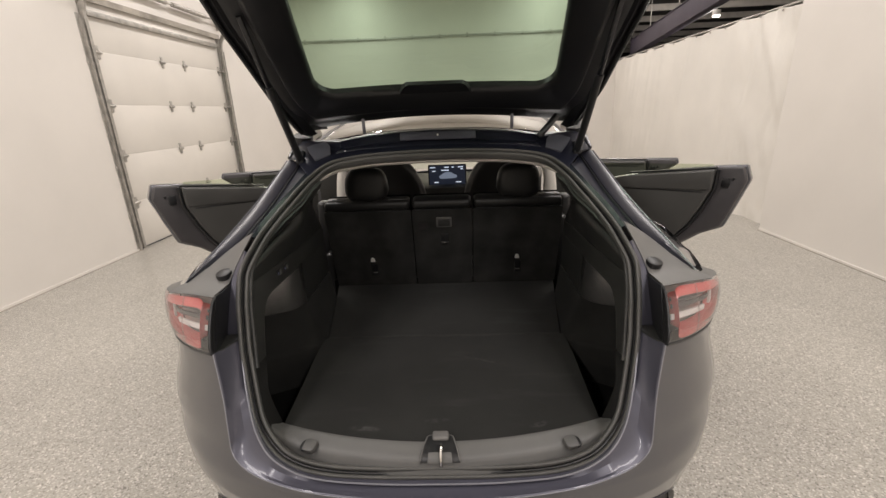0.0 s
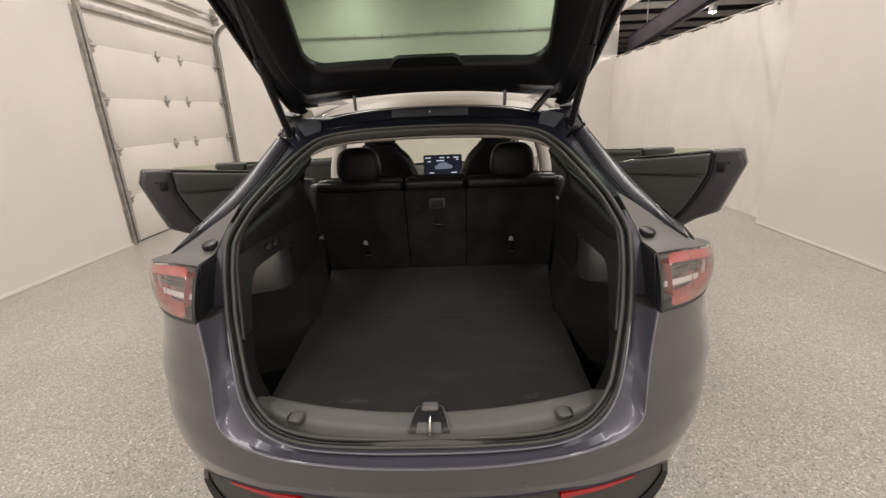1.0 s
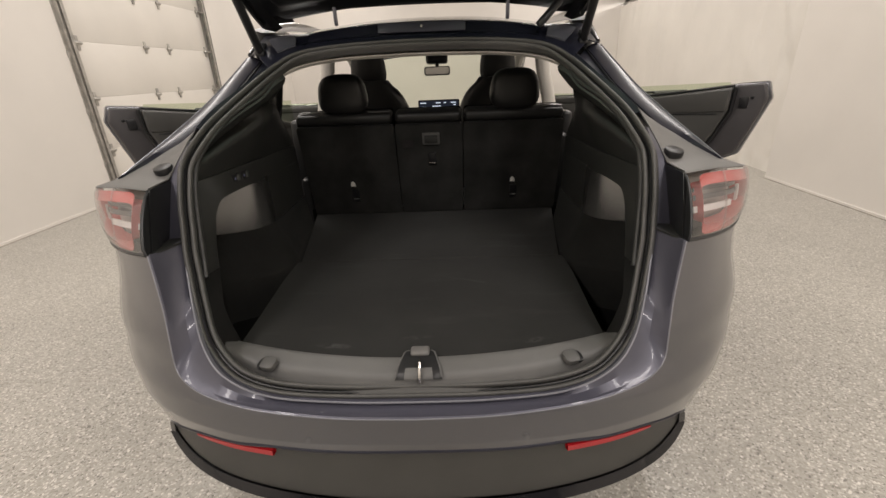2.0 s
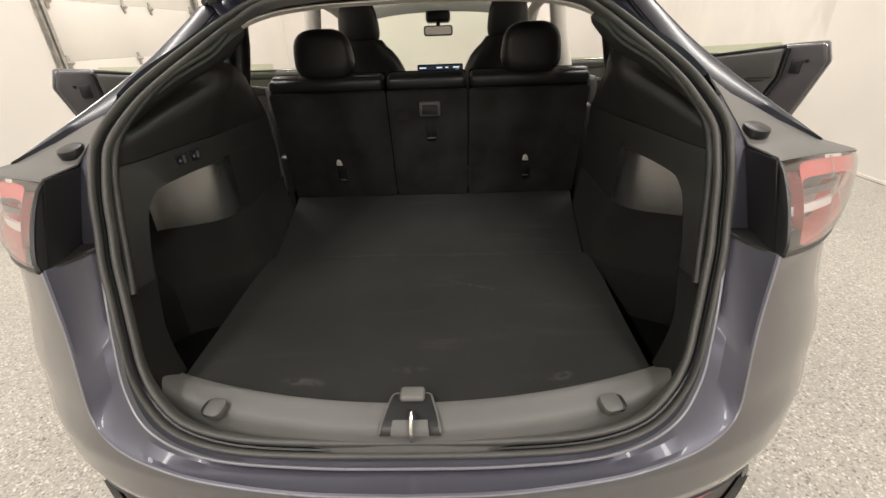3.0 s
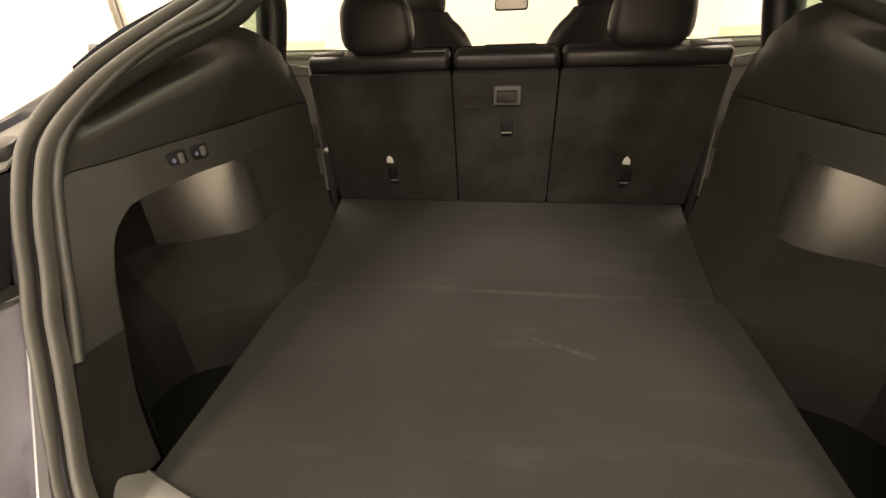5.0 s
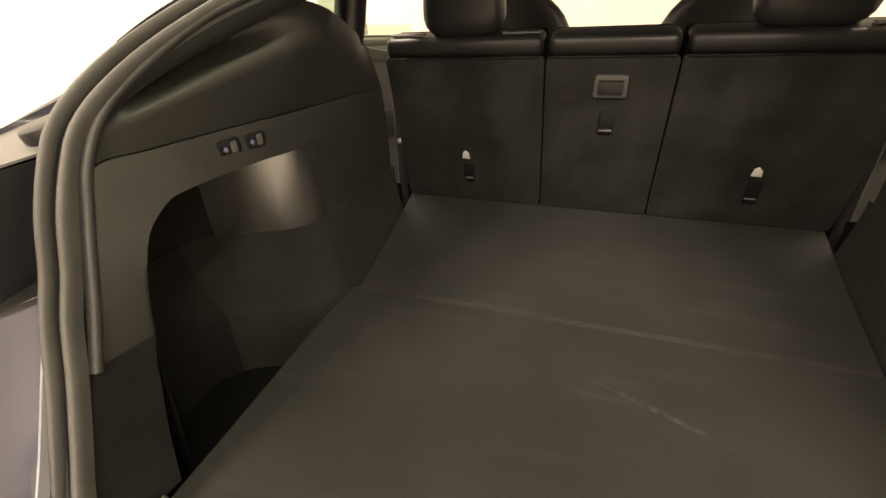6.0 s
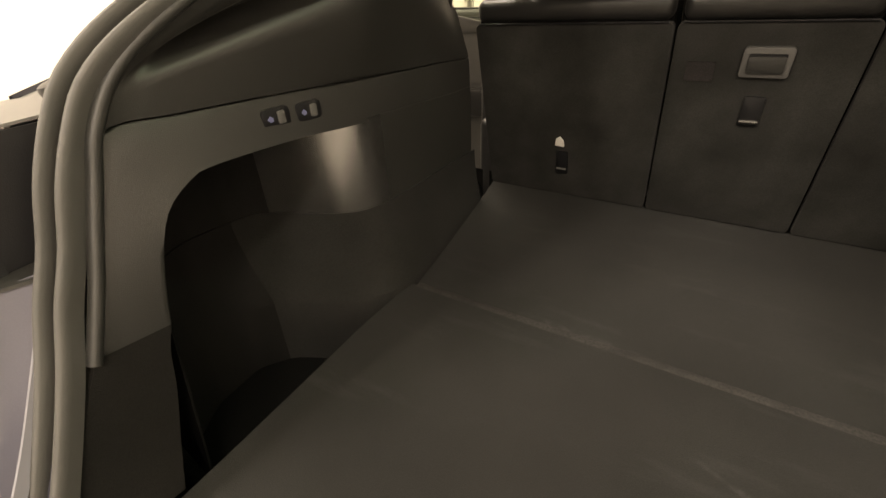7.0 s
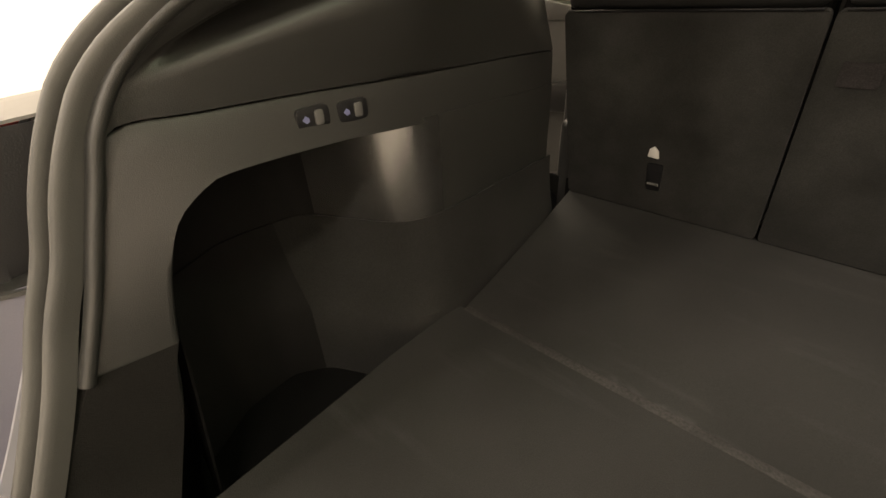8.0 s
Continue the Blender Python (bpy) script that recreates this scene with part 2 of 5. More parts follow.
def sheet(rows, close=False, thick=0.0):
    """A skin through rows of points; close joins the last column to the first."""
    bm = bmesh.new()
    vs = [[bm.verts.new(p) for p in r] for r in rows]
    n = len(rows[0])
    for a, b in zip(vs, vs[1:]):
        for j in range(n if close else n - 1):
            k = (j + 1) % n
            bm.faces.new((a[j], a[k], b[k], b[j]))
    bmesh.ops.remove_doubles(bm, verts=bm.verts, dist=1e-5)
    if thick:
        bmesh.ops.recalc_face_normals(bm, faces=bm.faces)
        bmesh.ops.solidify(bm, geom=bm.faces[:], thickness=thick)
    return bm


def box(x0, x1, y0, y1, z0, z1, bevel=0.0, seg=2, bm=None):
    out = bm or bmesh.new()
    b = bmesh.new()
    bmesh.ops.create_cube(b, size=1)
    for v in b.verts:
        v.co = Vector(((x0 + x1) / 2 + v.co.x * (x1 - x0), (y0 + y1) / 2 + v.co.y * (y1 - y0), (z0 + z1) / 2 + v.co.z * (z1 - z0)))
    if bevel:
        bmesh.ops.bevel(b, geom=b.edges[:], offset=bevel, segments=seg, affect="EDGES", profile=0.5)
    return join(out, b)


def join(bm, other, m=None):
    me = bpy.data.meshes.new("tmp")
    if m is not None:
        other.transform(m)
    other.to_mesh(me)
    other.free()
    bm.from_mesh(me)
    bpy.data.meshes.remove(me)
    return bm


def slab(outline, axis, depth, bevel=0.0, seg=2):
    """An outline of (u, v) pairs pushed along the normal of a plane: axis 'x': (y, z), 'y': (x, z), 'z': (x, y). depth is (from, to)."""
    put = {"x": lambda u, v, d: (d, u, v), "y": lambda u, v, d: (u, d, v), "z": lambda u, v, d: (u, v, d)}[axis]
    bm = bmesh.new()
    lo = [bm.verts.new(put(u, v, depth[0])) for u, v in outline]
    hi = [bm.verts.new(put(u, v, depth[1])) for u, v in outline]
    n = len(outline)
    bm.faces.new(lo)
    bm.faces.new(hi[::-1])
    for i in range(n):
        bm.faces.new((lo[i], lo[(i + 1) % n], hi[(i + 1) % n], hi[i]))
    bmesh.ops.recalc_face_normals(bm, faces=bm.faces)
    if bevel:
        bmesh.ops.bevel(bm, geom=bm.edges[:], offset=bevel, segments=seg, affect="EDGES", profile=0.5, clamp_overlap=True)
    return bm


def rounded(x0, x1, y0, y1, r, n=5):
    """A rectangle with round corners, as a list of pairs."""
    out = []
    for cx, cy, a in ((x1 - r, y1 - r, 0), (x0 + r, y1 - r, 90), (x0 + r, y0 + r, 180), (x1 - r, y0 + r, 270)):
        for i in range(n + 1):
            b = radians(a + 90 * i / n)
            out.append((cx + r * math.cos(b), cy + r * math.sin(b)))
    return out


def curve(points, n=40, close=False):
    """An even, smooth line through control points."""
    p = [Vector(q) for q in points]
    m = len(p)
    at = lambda i: p[i % m] if close else (p[i] if 0 <= i < m else (2 * p[0] - p[1] if i < 0 else 2 * p[-1] - p[-2]))
    fine = []
    for i in range(m if close else m - 1):
        a, b, c, d = at(i - 1), at(i), at(i + 1), at(i + 2)
        for k in range(16):
            s = k / 16
            fine.append(0.5 * (2 * b + (c - a) * s + (2 * a - 5 * b + 4 * c - d) * s * s + (3 * b - a - 3 * c + d) * s ** 3))
    fine.append(p[0].copy() if close else p[-1].copy())
    run = [0.0]
    for a, b in zip(fine, fine[1:]):
        run.append(run[-1] + (b - a).length)
    out, j = [], 0
    for i in range(n):
        s = run[-1] * i / (n if close else n - 1)
        while j < len(run) - 2 and run[j + 1] < s:
            j += 1
        f = (s - run[j]) / max(run[j + 1] - run[j], 1e-9)
        out.append(fine[j].lerp(fine[j + 1], min(max(f, 0), 1)))
    return out


def tube(path, r, n=8, cap=True, close=False):
    bm = bmesh.new()
    rings, ref = [], None
    m = len(path)
    for i, p in enumerate(path):
        a = path[(i - 1) % m] if close or i else p
        b = path[(i + 1) % m] if close or i < m - 1 else p
        t = (Vector(b) - Vector(a)).normalized()
        if ref is None:
            ref = t.orthogonal()
        ref = (ref - t * ref.dot(t)).normalized()
        side = t.cross(ref)
        rr = r[i] if isinstance(r, (list, tuple)) else r
        rings.append([bm.verts.new(Vector(p) + rr * (math.cos(2 * math.pi * k / n) * ref + math.sin(2 * math.pi * k / n) * side)) for k in range(n)])
    for i in range(m if close else m - 1):
        a, b = rings[i], rings[(i + 1) % m]
        for k in range(n):
            bm.faces.new((a[k], a[(k + 1) % n], b[(k + 1) % n], b[k]))
    if cap and not close:
        bm.faces.new(rings[0][::-1])
        bm.faces.new(rings[-1])
    return bm


def swept(path, facing, profile, close=False, shut=True):
    """A profile of (out, up) pairs along a path. facing gives, at each point, the direction of 'up'; 'out' is square to it and to the path."""
    m = len(path)
    rows = []
    for i, p in enumerate(path):
        a = path[(i - 1) % m] if close or i else p
        b = path[(i + 1) % m] if close or i < m - 1 else p
        t = (b - a).normalized()
        up = facing[i] if isinstance(facing, list) else Vector(facing)
        up = (up - t * up.dot(t)).normalized()
        out = t.cross(up)
        rows.append([p + out * u + up * v for u, v in profile])
    if close:
        rows.append(rows[0])
    return sheet(rows, close=shut)


def disc(x, y, z, r, h, axis="z", bevel=0.0, n=24):
    bm = bmesh.new()
    bmesh.ops.create_cone(bm, cap_ends=True, segments=n, radius1=r, radius2=r, depth=h)
    if bevel:
        rim = [e for e in bm.edges if len(e.link_faces) == 2 and e.calc_face_angle(0) > 1]
        bmesh.ops.bevel(bm, geom=rim, offset=bevel, segments=2, affect="EDGES", profile=0.5)
    turn = {"z": pose(0, 0, 0), "x": pose(0, 0, 0, 0, 90, 0), "y": pose(0, 0, 0, 90, 0, 0)}[axis]
    bm.transform(Matrix.Translation((x, y, z)) @ turn)
    return bm


def mirror(points, s):
    return [(s * p[0], *p[1:]) for p in points]


def lerp(a, b, t):
    return a + (b - a) * t


def table(x, xs, ys):
    return float(np.interp(x, xs, ys))

# ---------------------------------------------------------------- the room
X0, X1, XC, Y0, Y1, YJ = -4.10, 3.82, 4.03, -7.5, 11.0, 4.58
DOOR0, DOOR1, DOORTOP = 4.35, 7.30, 2.92


def setting(name, bm, mat, label):
    return tagged(part(name, bm, mat), label, name.split("_")[0], kind="structure")


setting("floor", box(-9, 14.2, Y0 - 0.3, 23.3, -0.2, 0.0), M_FLOOR, "grey resin floor full of pale stone flakes")
left = box(X0 - 0.2, X0, Y0, DOOR0, 0, CEIL)
box(X0 - 0.2, X0, DOOR1, Y1, 0, CEIL, bm=left)
box(X0 - 0.2, X0, DOOR0, DOOR1, DOORTOP, CEIL, bm=left)
setting("wall_west", left, M_WALL, "smooth white liner wall round the garage door")
setting("wall_east", box(X1, X1 + 0.2, Y0, YJ, 0, CEIL), M_WALL, "smooth white liner wall along the bay")
setting("wall_north", box(X0 - 0.2, XC + 0.07, Y1, Y1 + 0.2, 0, CEIL), M_WALL, "white liner wall at the far end")
setting("wall_south", box(X0 - 0.2, X1 + 0.2, Y0 - 0.2, Y0, 0, CEIL), M_BACKWALL, "plain grey wall behind the camera")
setting("ceiling", box(X0 - 0.2, X1 + 0.25, Y0 - 0.2, Y1 + 0.2, CEIL, CEIL + 0.15), M_CEIL, "white flat ceiling")
trim = box(X0 - 0.002, X0 + 0.012, Y0, DOOR0 - 0.03, 0.0, 0.025)
box(X1 - 0.012, X1 + 0.002, Y0, YJ, 0.0, 0.025, bm=trim)
setting("baseboard", trim, M_WALL, "low white sealant bead at the wall foot")
dirt = box(X0 + 0.012, X0 + 0.03, Y0, DOOR0 - 0.03, 0.0, 0.004)
box(X1 - 0.026, X1 - 0.012, Y0, YJ, 0.0, 0.004, bm=dirt)
setting("trim_dirt_line", dirt, M_DIRT, "brown dirt line along the foot of the walls")

# far liner: upper sheet lapped over the lower, with a row of clips
lap = box(X0, XC, Y1 - 0.035, Y1 - 0.001, 3.36, CEIL)
setting("trim_upper_liner", lap, M_CEIL, "upper sheet of the white liner lapped over the lower one")
rail = root("seam_rail", "thin grey rail along the lap of the liner", "rail", 0, Y1 - 0.045, 3.345)
part("bar", box(X0, XC, -0.008, 0.008, -0.018, 0.018), M_ZINC, rail)
for k in range(12):
    part("clip", box(-3.8 + k * 0.68, -3.76 + k * 0.68, -0.02, -0.008, -0.05, 0.05, 0.004), M_ZINC, rail)


# vinyl sheet on the right with folds, hung under a dark open deck
def vinyl(name, y0, y1, z1, seed):
    rows = []
    ny, nz = 150, 46
    for i in range(nz + 1):
        z = z1 * i / nz
        row = []
        for j in range(ny + 1):
            y = lerp(y0, y1, j / ny)
            f = i / nz
            w = 0.030 * noise.noise(Vector((y * 2.4, f * 0.6, seed))) + 0.016 * noise.noise(Vector((y * 7 + f * 2.5, f * 1.4, seed + 3)))
            w *= 0.35 + 0.65 * f
            near = math.exp(-((y - y0) / 1.0) ** 2) * (0.2 + 0.8 * f ** 2)
            w += near * (0.09 * noise.noise(Vector((y * 5 - f * 7, f * 3.0, seed + 5))) + 0.05 * noise.noise(Vector((y * 11 + f * 5, f * 6, seed + 8))))
            if f < 0.15:
                w += 0.05 * (0.15 - f) / 0.15 * noise.noise(Vector((y * 6, f * 20, seed + 9)))
            sag = 0.03 * abs(math.sin(y * 4.2)) * f ** 8
            row.append((XC + w, y, z - sag))
        rows.append(row)
    return sheet(rows, thick=0.004)


curtain = root("vinyl_curtain", "creased white vinyl sheet hung along the side of the bay", "curtain", 0, 0, 0)
part("sheet", vinyl("sheet", YJ, Y1 - 0.004, 2.62, 2.0), M_CURTAIN, curtain)
part("hem_rail", tube([(XC + 0.02, YJ, 2.63), (XC + 0.02, Y1 - 0.04, 2.63)], 0.015), M_ZINC, curtain)
for k in range(16):
    part("eyelet", disc(XC - 0.012, YJ + 0.2 + k * 0.4, 2.585, 0.013, 0.012, "x"), M_ZINC, curtain)
part("tie_ring", tube(curve([(XC - 0.05, 4.66 + 0.10 * math.cos(a), 2.50 + 0.03 * math.sin(a)) for a in np.linspace(0, 6.28, 9)[:-1]], 20, True), 0.008, 6, close=True), M_BLACK, curtain)
setting("wall_jog", box(X1 + 0.2, XC + 0.5, YJ - 0.1, YJ - 0.02, 0, CEIL), M_WALL, "white return of the liner wall")

# the dark open deck of the next bay beyond the sheet
Y2, DECK = 23.0, 4.0
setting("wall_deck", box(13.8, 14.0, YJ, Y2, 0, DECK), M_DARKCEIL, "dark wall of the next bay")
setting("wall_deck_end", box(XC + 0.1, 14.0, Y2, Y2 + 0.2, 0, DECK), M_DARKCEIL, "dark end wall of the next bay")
# Out of view; added to keep outside light from leaking in.
setting("wall_deck_back", box(XC + 0.5, 14.0, YJ - 0.1, YJ - 0.02, 0, DECK), M_DARKCEIL, "unseen dark wall added to close the next bay")
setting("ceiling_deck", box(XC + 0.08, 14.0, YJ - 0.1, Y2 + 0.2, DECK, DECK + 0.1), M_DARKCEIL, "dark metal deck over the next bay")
setting("wall_bulkhead", box(XC + 0.05, XC + 0.08, YJ, Y1, 3.62, CEIL), M_WALL, "white strip over the open side of the bay")
for k in range(11):
    y = 5.6 + k * 1.58
    j = part("roof_joist", box(XC + 0.10, 13.8, y, y + 0.09, DECK - 0.15, DECK, 0.006), M_JOIST)
    tagged(j, "pale steel joist under the dark deck", "joist", "joists of the next bay")
beam = root("steel_beam", "dull purple grey steel beam slanting under the deck", "beam", 4.36, 10.9, 2.90)
beam.matrix_basis = pose(4.36, 10.9, 2.90, 4.6, 0, 177.4)
part("web", box(-0.07, 0.07, 0, 6.0, -0.19, 0.13, 0.008), M_BEAM, beam)
part("flange", box(-0.09, 0.09, 0, 6.0, -0.205, -0.19, 0.003), M_BEAM, beam)
part("flange", box(-0.09, 0.09, 0, 6.0, 0.13, 0.145, 0.003), M_BEAM, beam)
for y in (1.2, 2.6, 4.0):
    part("hanger", tube([(0.05, y, 0.14), (0.05, y, 0.78 - 0.085 * y)], 0.008, 6), M_ZINC, beam)
spot = root("ceiling_spot", "small round lit spot lamp under the deck", "lamp", 4.98, 8.5, 3.10)
part("housing", disc(0, 0, 0.05, 0.07, 0.10, "z", 0.01), M_WHITE, spot)
part("drop_rod", tube([(0, 0, 0.10), (0, 0, DECK - 3.10)], 0.01, 8), M_WHITE, spot)
part("lens", disc(0, 0, -0.004, 0.058, 0.012), glowing("lit_lens", (1.0, 0.95, 0.86), 9.0), spot)
glow = bpy.data.lights.new("spot_glow", "POINT")
glow.energy, glow.color, glow.shadow_soft_size = 170, (1.0, 0.93, 0.84), 0.06
new("spot_glow", glow).matrix_world = pose(4.98, 8.5, 2.94)

# sectional garage door
gdoor = root("garage_door", "white sectional garage door with steel tracks, shut", "garage door", X0 - 0.03, 0, 0)
PANEL = 0.594
for k in range(5):
    z0 = 0.012 + k * PANEL
    z1 = min(z0 + PANEL - 0.0014, DOORTOP + 0.02)
    bm = box(-0.05, 0.0, DOOR0 + 0.06, DOOR1 - 0.06, z0, z1, 0.0015)
    part("panel", bm, M_GDOOR, gdoor)
part("bottom_seal", box(-0.045, 0.004, DOOR0 + 0.06, DOOR1 - 0.06, 0.0, 0.014), M_BLACK, gdoor)


def hinge_bracket(y, z):
    bm = box(0.0, 0.012, y - 0.022, y + 0.022, z - 0.075, z + 0.075, 0.004)
    join(bm, disc(0.016, y, z, 0.014, 0.10, "y", 0.003, 12))
    join(bm, box(0.0, 0.02, y - 0.04, y + 0.04, z - 0.022, z + 0.022, 0.004))
    return bm


for k in range(1, 5):
    z = k * PANEL - 0.004
    for y in (5.65, 6.17):
        part("hinge", hinge_bracket(y, z), M_ZINC, gdoor)
    for y in (DOOR0 + 0.16, DOOR1 - 0.14):
        b = hinge_bracket(y, z)
        s = -1 if y < 6 else 1
        join(b, disc(0.03, y + s * 0.06, z, 0.012, 0.10, "y", 0.0, 10))
        join(b, disc(0.03, y + s * 0.10, z, 0.026, 0.02, "y", 0.004, 16))
        part("roller_hinge", b, M_ZINC, gdoor)
for y in (DOOR0 + 0.02, DOOR1 - 0.02):
    s = 1 if y < 6 else -1
    line = [Vector((0.05, y, 0.03)), Vector((0.05, y, 2.72))]
    line += [Vector((0.05 + 0.33 * (1 - math.cos(a)), y, 2.72 + 0.33 * math.sin(a))) for a in np.linspace(0.15, math.pi / 2, 9)]
    line += [Vector((1.25, y, 3.05))]
    ups = [Vector((0, s, 0))] * len(line)
    part("track", swept(line, ups, [(-0.028, 0.03), (-0.028, -0.012), (0.028, -0.012), (0.028, 0.03), (0.025, 0.03), (0.025, -0.008), (-0.025, -0.008), (-0.025, 0.03)]), M_ZINC, gdoor)
    part("track_angle", box(0.03, 0.075, y - s * 0.045, y - s * 0.04, 0.0, 2.7) if s > 0 else box(0.03, 0.075, y + 0.04, y + 0.045, 0.0, 2.7), M_ZINC, gdoor)
    part("jamb_angle", box(0.03, 0.034, min(y - s * 0.075, y), max(y - s * 0.075, y), 0.0, 2.75), M_ZINC, gdoor)
    for z in (0.45, 1.05, 1.65, 2.25):
        part("bolt_plate", box(0.034, 0.04, min(y - s * 0.085, y - s * 0.02), max(y - s * 0.085, y - s * 0.02), z - 0.03, z + 0.03, 0.003), M_ZINC, gdoor)
    part("bearing_plate", box(0.03, 0.16, y - 0.006, y + 0.006, 3.03, 3.30, 0.004), M_ZINC, gdoor)
    part("cable_drum", disc(0.11, y - s * 0.02 + s * 0.06, 3.17, 0.055, 0.06, "y", 0.006), M_ZINC, gdoor)
part("torsion_shaft", tube([(0.11, DOOR0 - 0.05, 3.17), (0.11, DOOR1 + 0.05, 3.17)], 0.0135, 10), M_ZINC, gdoor)
part("torsion_spring", tube([(0.11, 5.0, 3.17), (0.11, 5.85, 3.17)], 0.033, 14), M_ZINC, gdoor)
part("torsion_spring", tube([(0.11, 6.0, 3.17), (0.11, 6.85, 3.17)], 0.033, 14), M_ZINC, gdoor)
part("top_seal", box(0.031, 0.045, DOOR0, DOOR1, DOORTOP - 0.02, DOORTOP + 0.05), M_DIRT, gdoor)
part("strut_bar", box(0.0, 0.045, DOOR0 + 0.1, DOOR1 - 0.1, DOORTOP - 0.17, DOORTOP - 0.11, 0.004), M_ZINC, gdoor)

# ---------------------------------------------------------------- the car: outer skin
car = root("car", "slate grey electric crossover with tailgate and side doors open", "car")
car.matrix_basis = pose(0.007, 0, 0, 0, 0, 1.0)
NP = 2.6
DEEP = 0.80


def wide(z):
    return table(z, [0.2, 0.3, 0.45, 0.55, 0.63, 0.69, 0.76, 0.80, 0.86, 0.92, 1.0, 1.1, 1.2], [0.83, 0.865, 0.896, 0.918, 0.936, 0.952, 0.966, 0.961, 0.949, 0.948, 0.958, 0.93, 0.85])


def rear(z):
    return table(z, [0.2, 0.3, 0.45, 0.6, 0.66, 0.72, 0.85, 0.98, 1.12, 1.2], [0.14, 0.09, 0.025, 0.0, 0.010, 0.036, 0.064, 0.094, 0.158, 0.25])


def angle_of(x, z):
    return math.asin(min(abs(x) / wide(z), 1.0) ** (NP / 2))


def skin(a, z, s=1, inset=0.0):
    """A point of the car's rear outer skin: a is 0 at the middle of the tail and 90 degrees at the flank."""
    w, y = wide(z) - inset, rear(z) + inset
    return (s * w * max(math.sin(a), 0) ** (2 / NP), y + DEEP * (1 - max(math.cos(a), 0) ** (2 / NP)), z)


def skin_x(x, z, s=1, inset=0.0):
    return skin(angle_of(x, z), z, s, inset)


CREASE = [(0, .660), (.17, .662), (.33, .667), (.43, .674), (.50, .684), (.545, .702), (.564, .726), (.568, .775), (.580, .860), (.604, .974)]
UNDER = [(.66, .970), (.72, .965), (.79, .960), (.85, .965), (.905, .995), (.935, 1.05)]
HALF_PI = math.pi / 2


def az(points):
    return [Vector((angle_of(x, z), z, 0)) for x, z in points]


def bumper_skin():
    top = curve(az(CREASE), 34) + curve(az([CREASE[-1]] + UNDER), 14)[1:]
    top += [Vector((a, lerp(1.05, 1.085, k / 4), 0)) for k, a in enumerate(np.linspace(top[-1].x + 0.06, HALF_PI, 5))]
    low = az([(0, .580), (.2, .579), (.33, .581), (.42, .570), (.52, .566), (.60, .546), (.65, .528), (.685, .50), (.72, .462), (.78, .425), (.86, .40), (.93, .39)])
    low = curve(low + [Vector((HALF_PI, .38, 0))], len(top))
    both = []
    for s in (1, -1):
        rows = []
        for i in range(31):
            f = i / 30
            rows.append([skin(lerp(b.x, t.x, f), lerp(b.y, t.y, f), s) for b, t in zip(low, top)])
        rows.insert(0, [skin(b.x, b.y - 0.004, s, 0.018) for b in low])
        both.append(rows)
    bm = sheet(both[0])
    join(bm, sheet(both[1]))
    bmesh.ops.remove_doubles(bm, verts=bm.verts, dist=1e-4)
    return bm


LOWER = [(0, .580), (.2, .579), (.33, .581), (.42, .570), (.52, .566), (.60, .546), (.65, .528), (.685, .50)]
hem_line = curve([Vector(skin_x(x, z, -1, .002)) for x, z in LOWER[:0:-1]] + [Vector(skin_x(x, z, 1, .002)) for x, z in LOWER], 90)
part("bumper_hem", swept(hem_line, [Vector((p.x * .45, -.72, .68)).normalized() for p in hem_line], [(-.008, -.004), (-.006, .0005), (0, .002), (.006, .0005), (.008, -.004)]), M_BLADE, car, "rounded lower edge of the painted bumper")
part("rear_bumper", bumper_skin(), M_PAINT, car, "slate metallic rear bumper")


def apron(line0, line1, depth0, depth1, rows=6):
    """An upright band below the bumper between two lines of (x, z); depth is how far it lies in front of the tail."""
    bm = bmesh.new()
    for s in (1, -1):
        a0, a1 = curve([(x, z, 0) for x, z in line0], 40), curve([(x, z, 0) for x, z in line1], 40)
        g = []
        for i in range(rows + 1):
            f = i / rows
            row = []
            for p, q in zip(a0, a1):
                x, y, _ = skin_x(lerp(p.x, q.x, f), .55)
                row.append((s * x, y + lerp(depth0, depth1, f), lerp(p.y, q.y, f)))
            g.append(row)
        join(bm, sheet(g))
    bmesh.ops.remove_doubles(bm, verts=bm.verts, dist=1e-4)
    return bm


STEP = [(0, .577), (.2, .577), (.33, .578), (.42, .568), (.52, .564), (.59, .545), (.64, .527), (.668, .510)]
SMILE = [(0, .398), (.2, .403), (.36, .412), (.45, .416), (.52, .421), (.59, .434), (.638, .458), (.660, .480)]
LIP = [(0, .372), (.2, .378), (.36, .389), (.45, .394), (.53, .400), (.61, .413), (.658, .440), (.678, .478)]
part("lower_bumper", apron(STEP, SMILE, .014, .018), M_CLAD, car, "dark grey grained lower bumper")
part("diffuser_lip", apron(SMILE, LIP, .012, .0, 4), M_GLOSSBLACK, car, "gloss black diffuser edge")
for s in (1, -1):
    part("lip_end", sheet([[(s * x, skin_x(x, .55)[1] + d, z) for x, d, z in row] for row in (((.652, .010, .516), (.668, .008, .512), (.678, .008, .500)), ((.658, .008, .482), (.670, .004, .480), (.680, .004, .478)))], thick=0.003), M_GLOSSBLACK, car)
part("valance", apron(LIP, [(x * .96, z - .01) for x, z in LIP], .004, .10), M_BLACK, car)
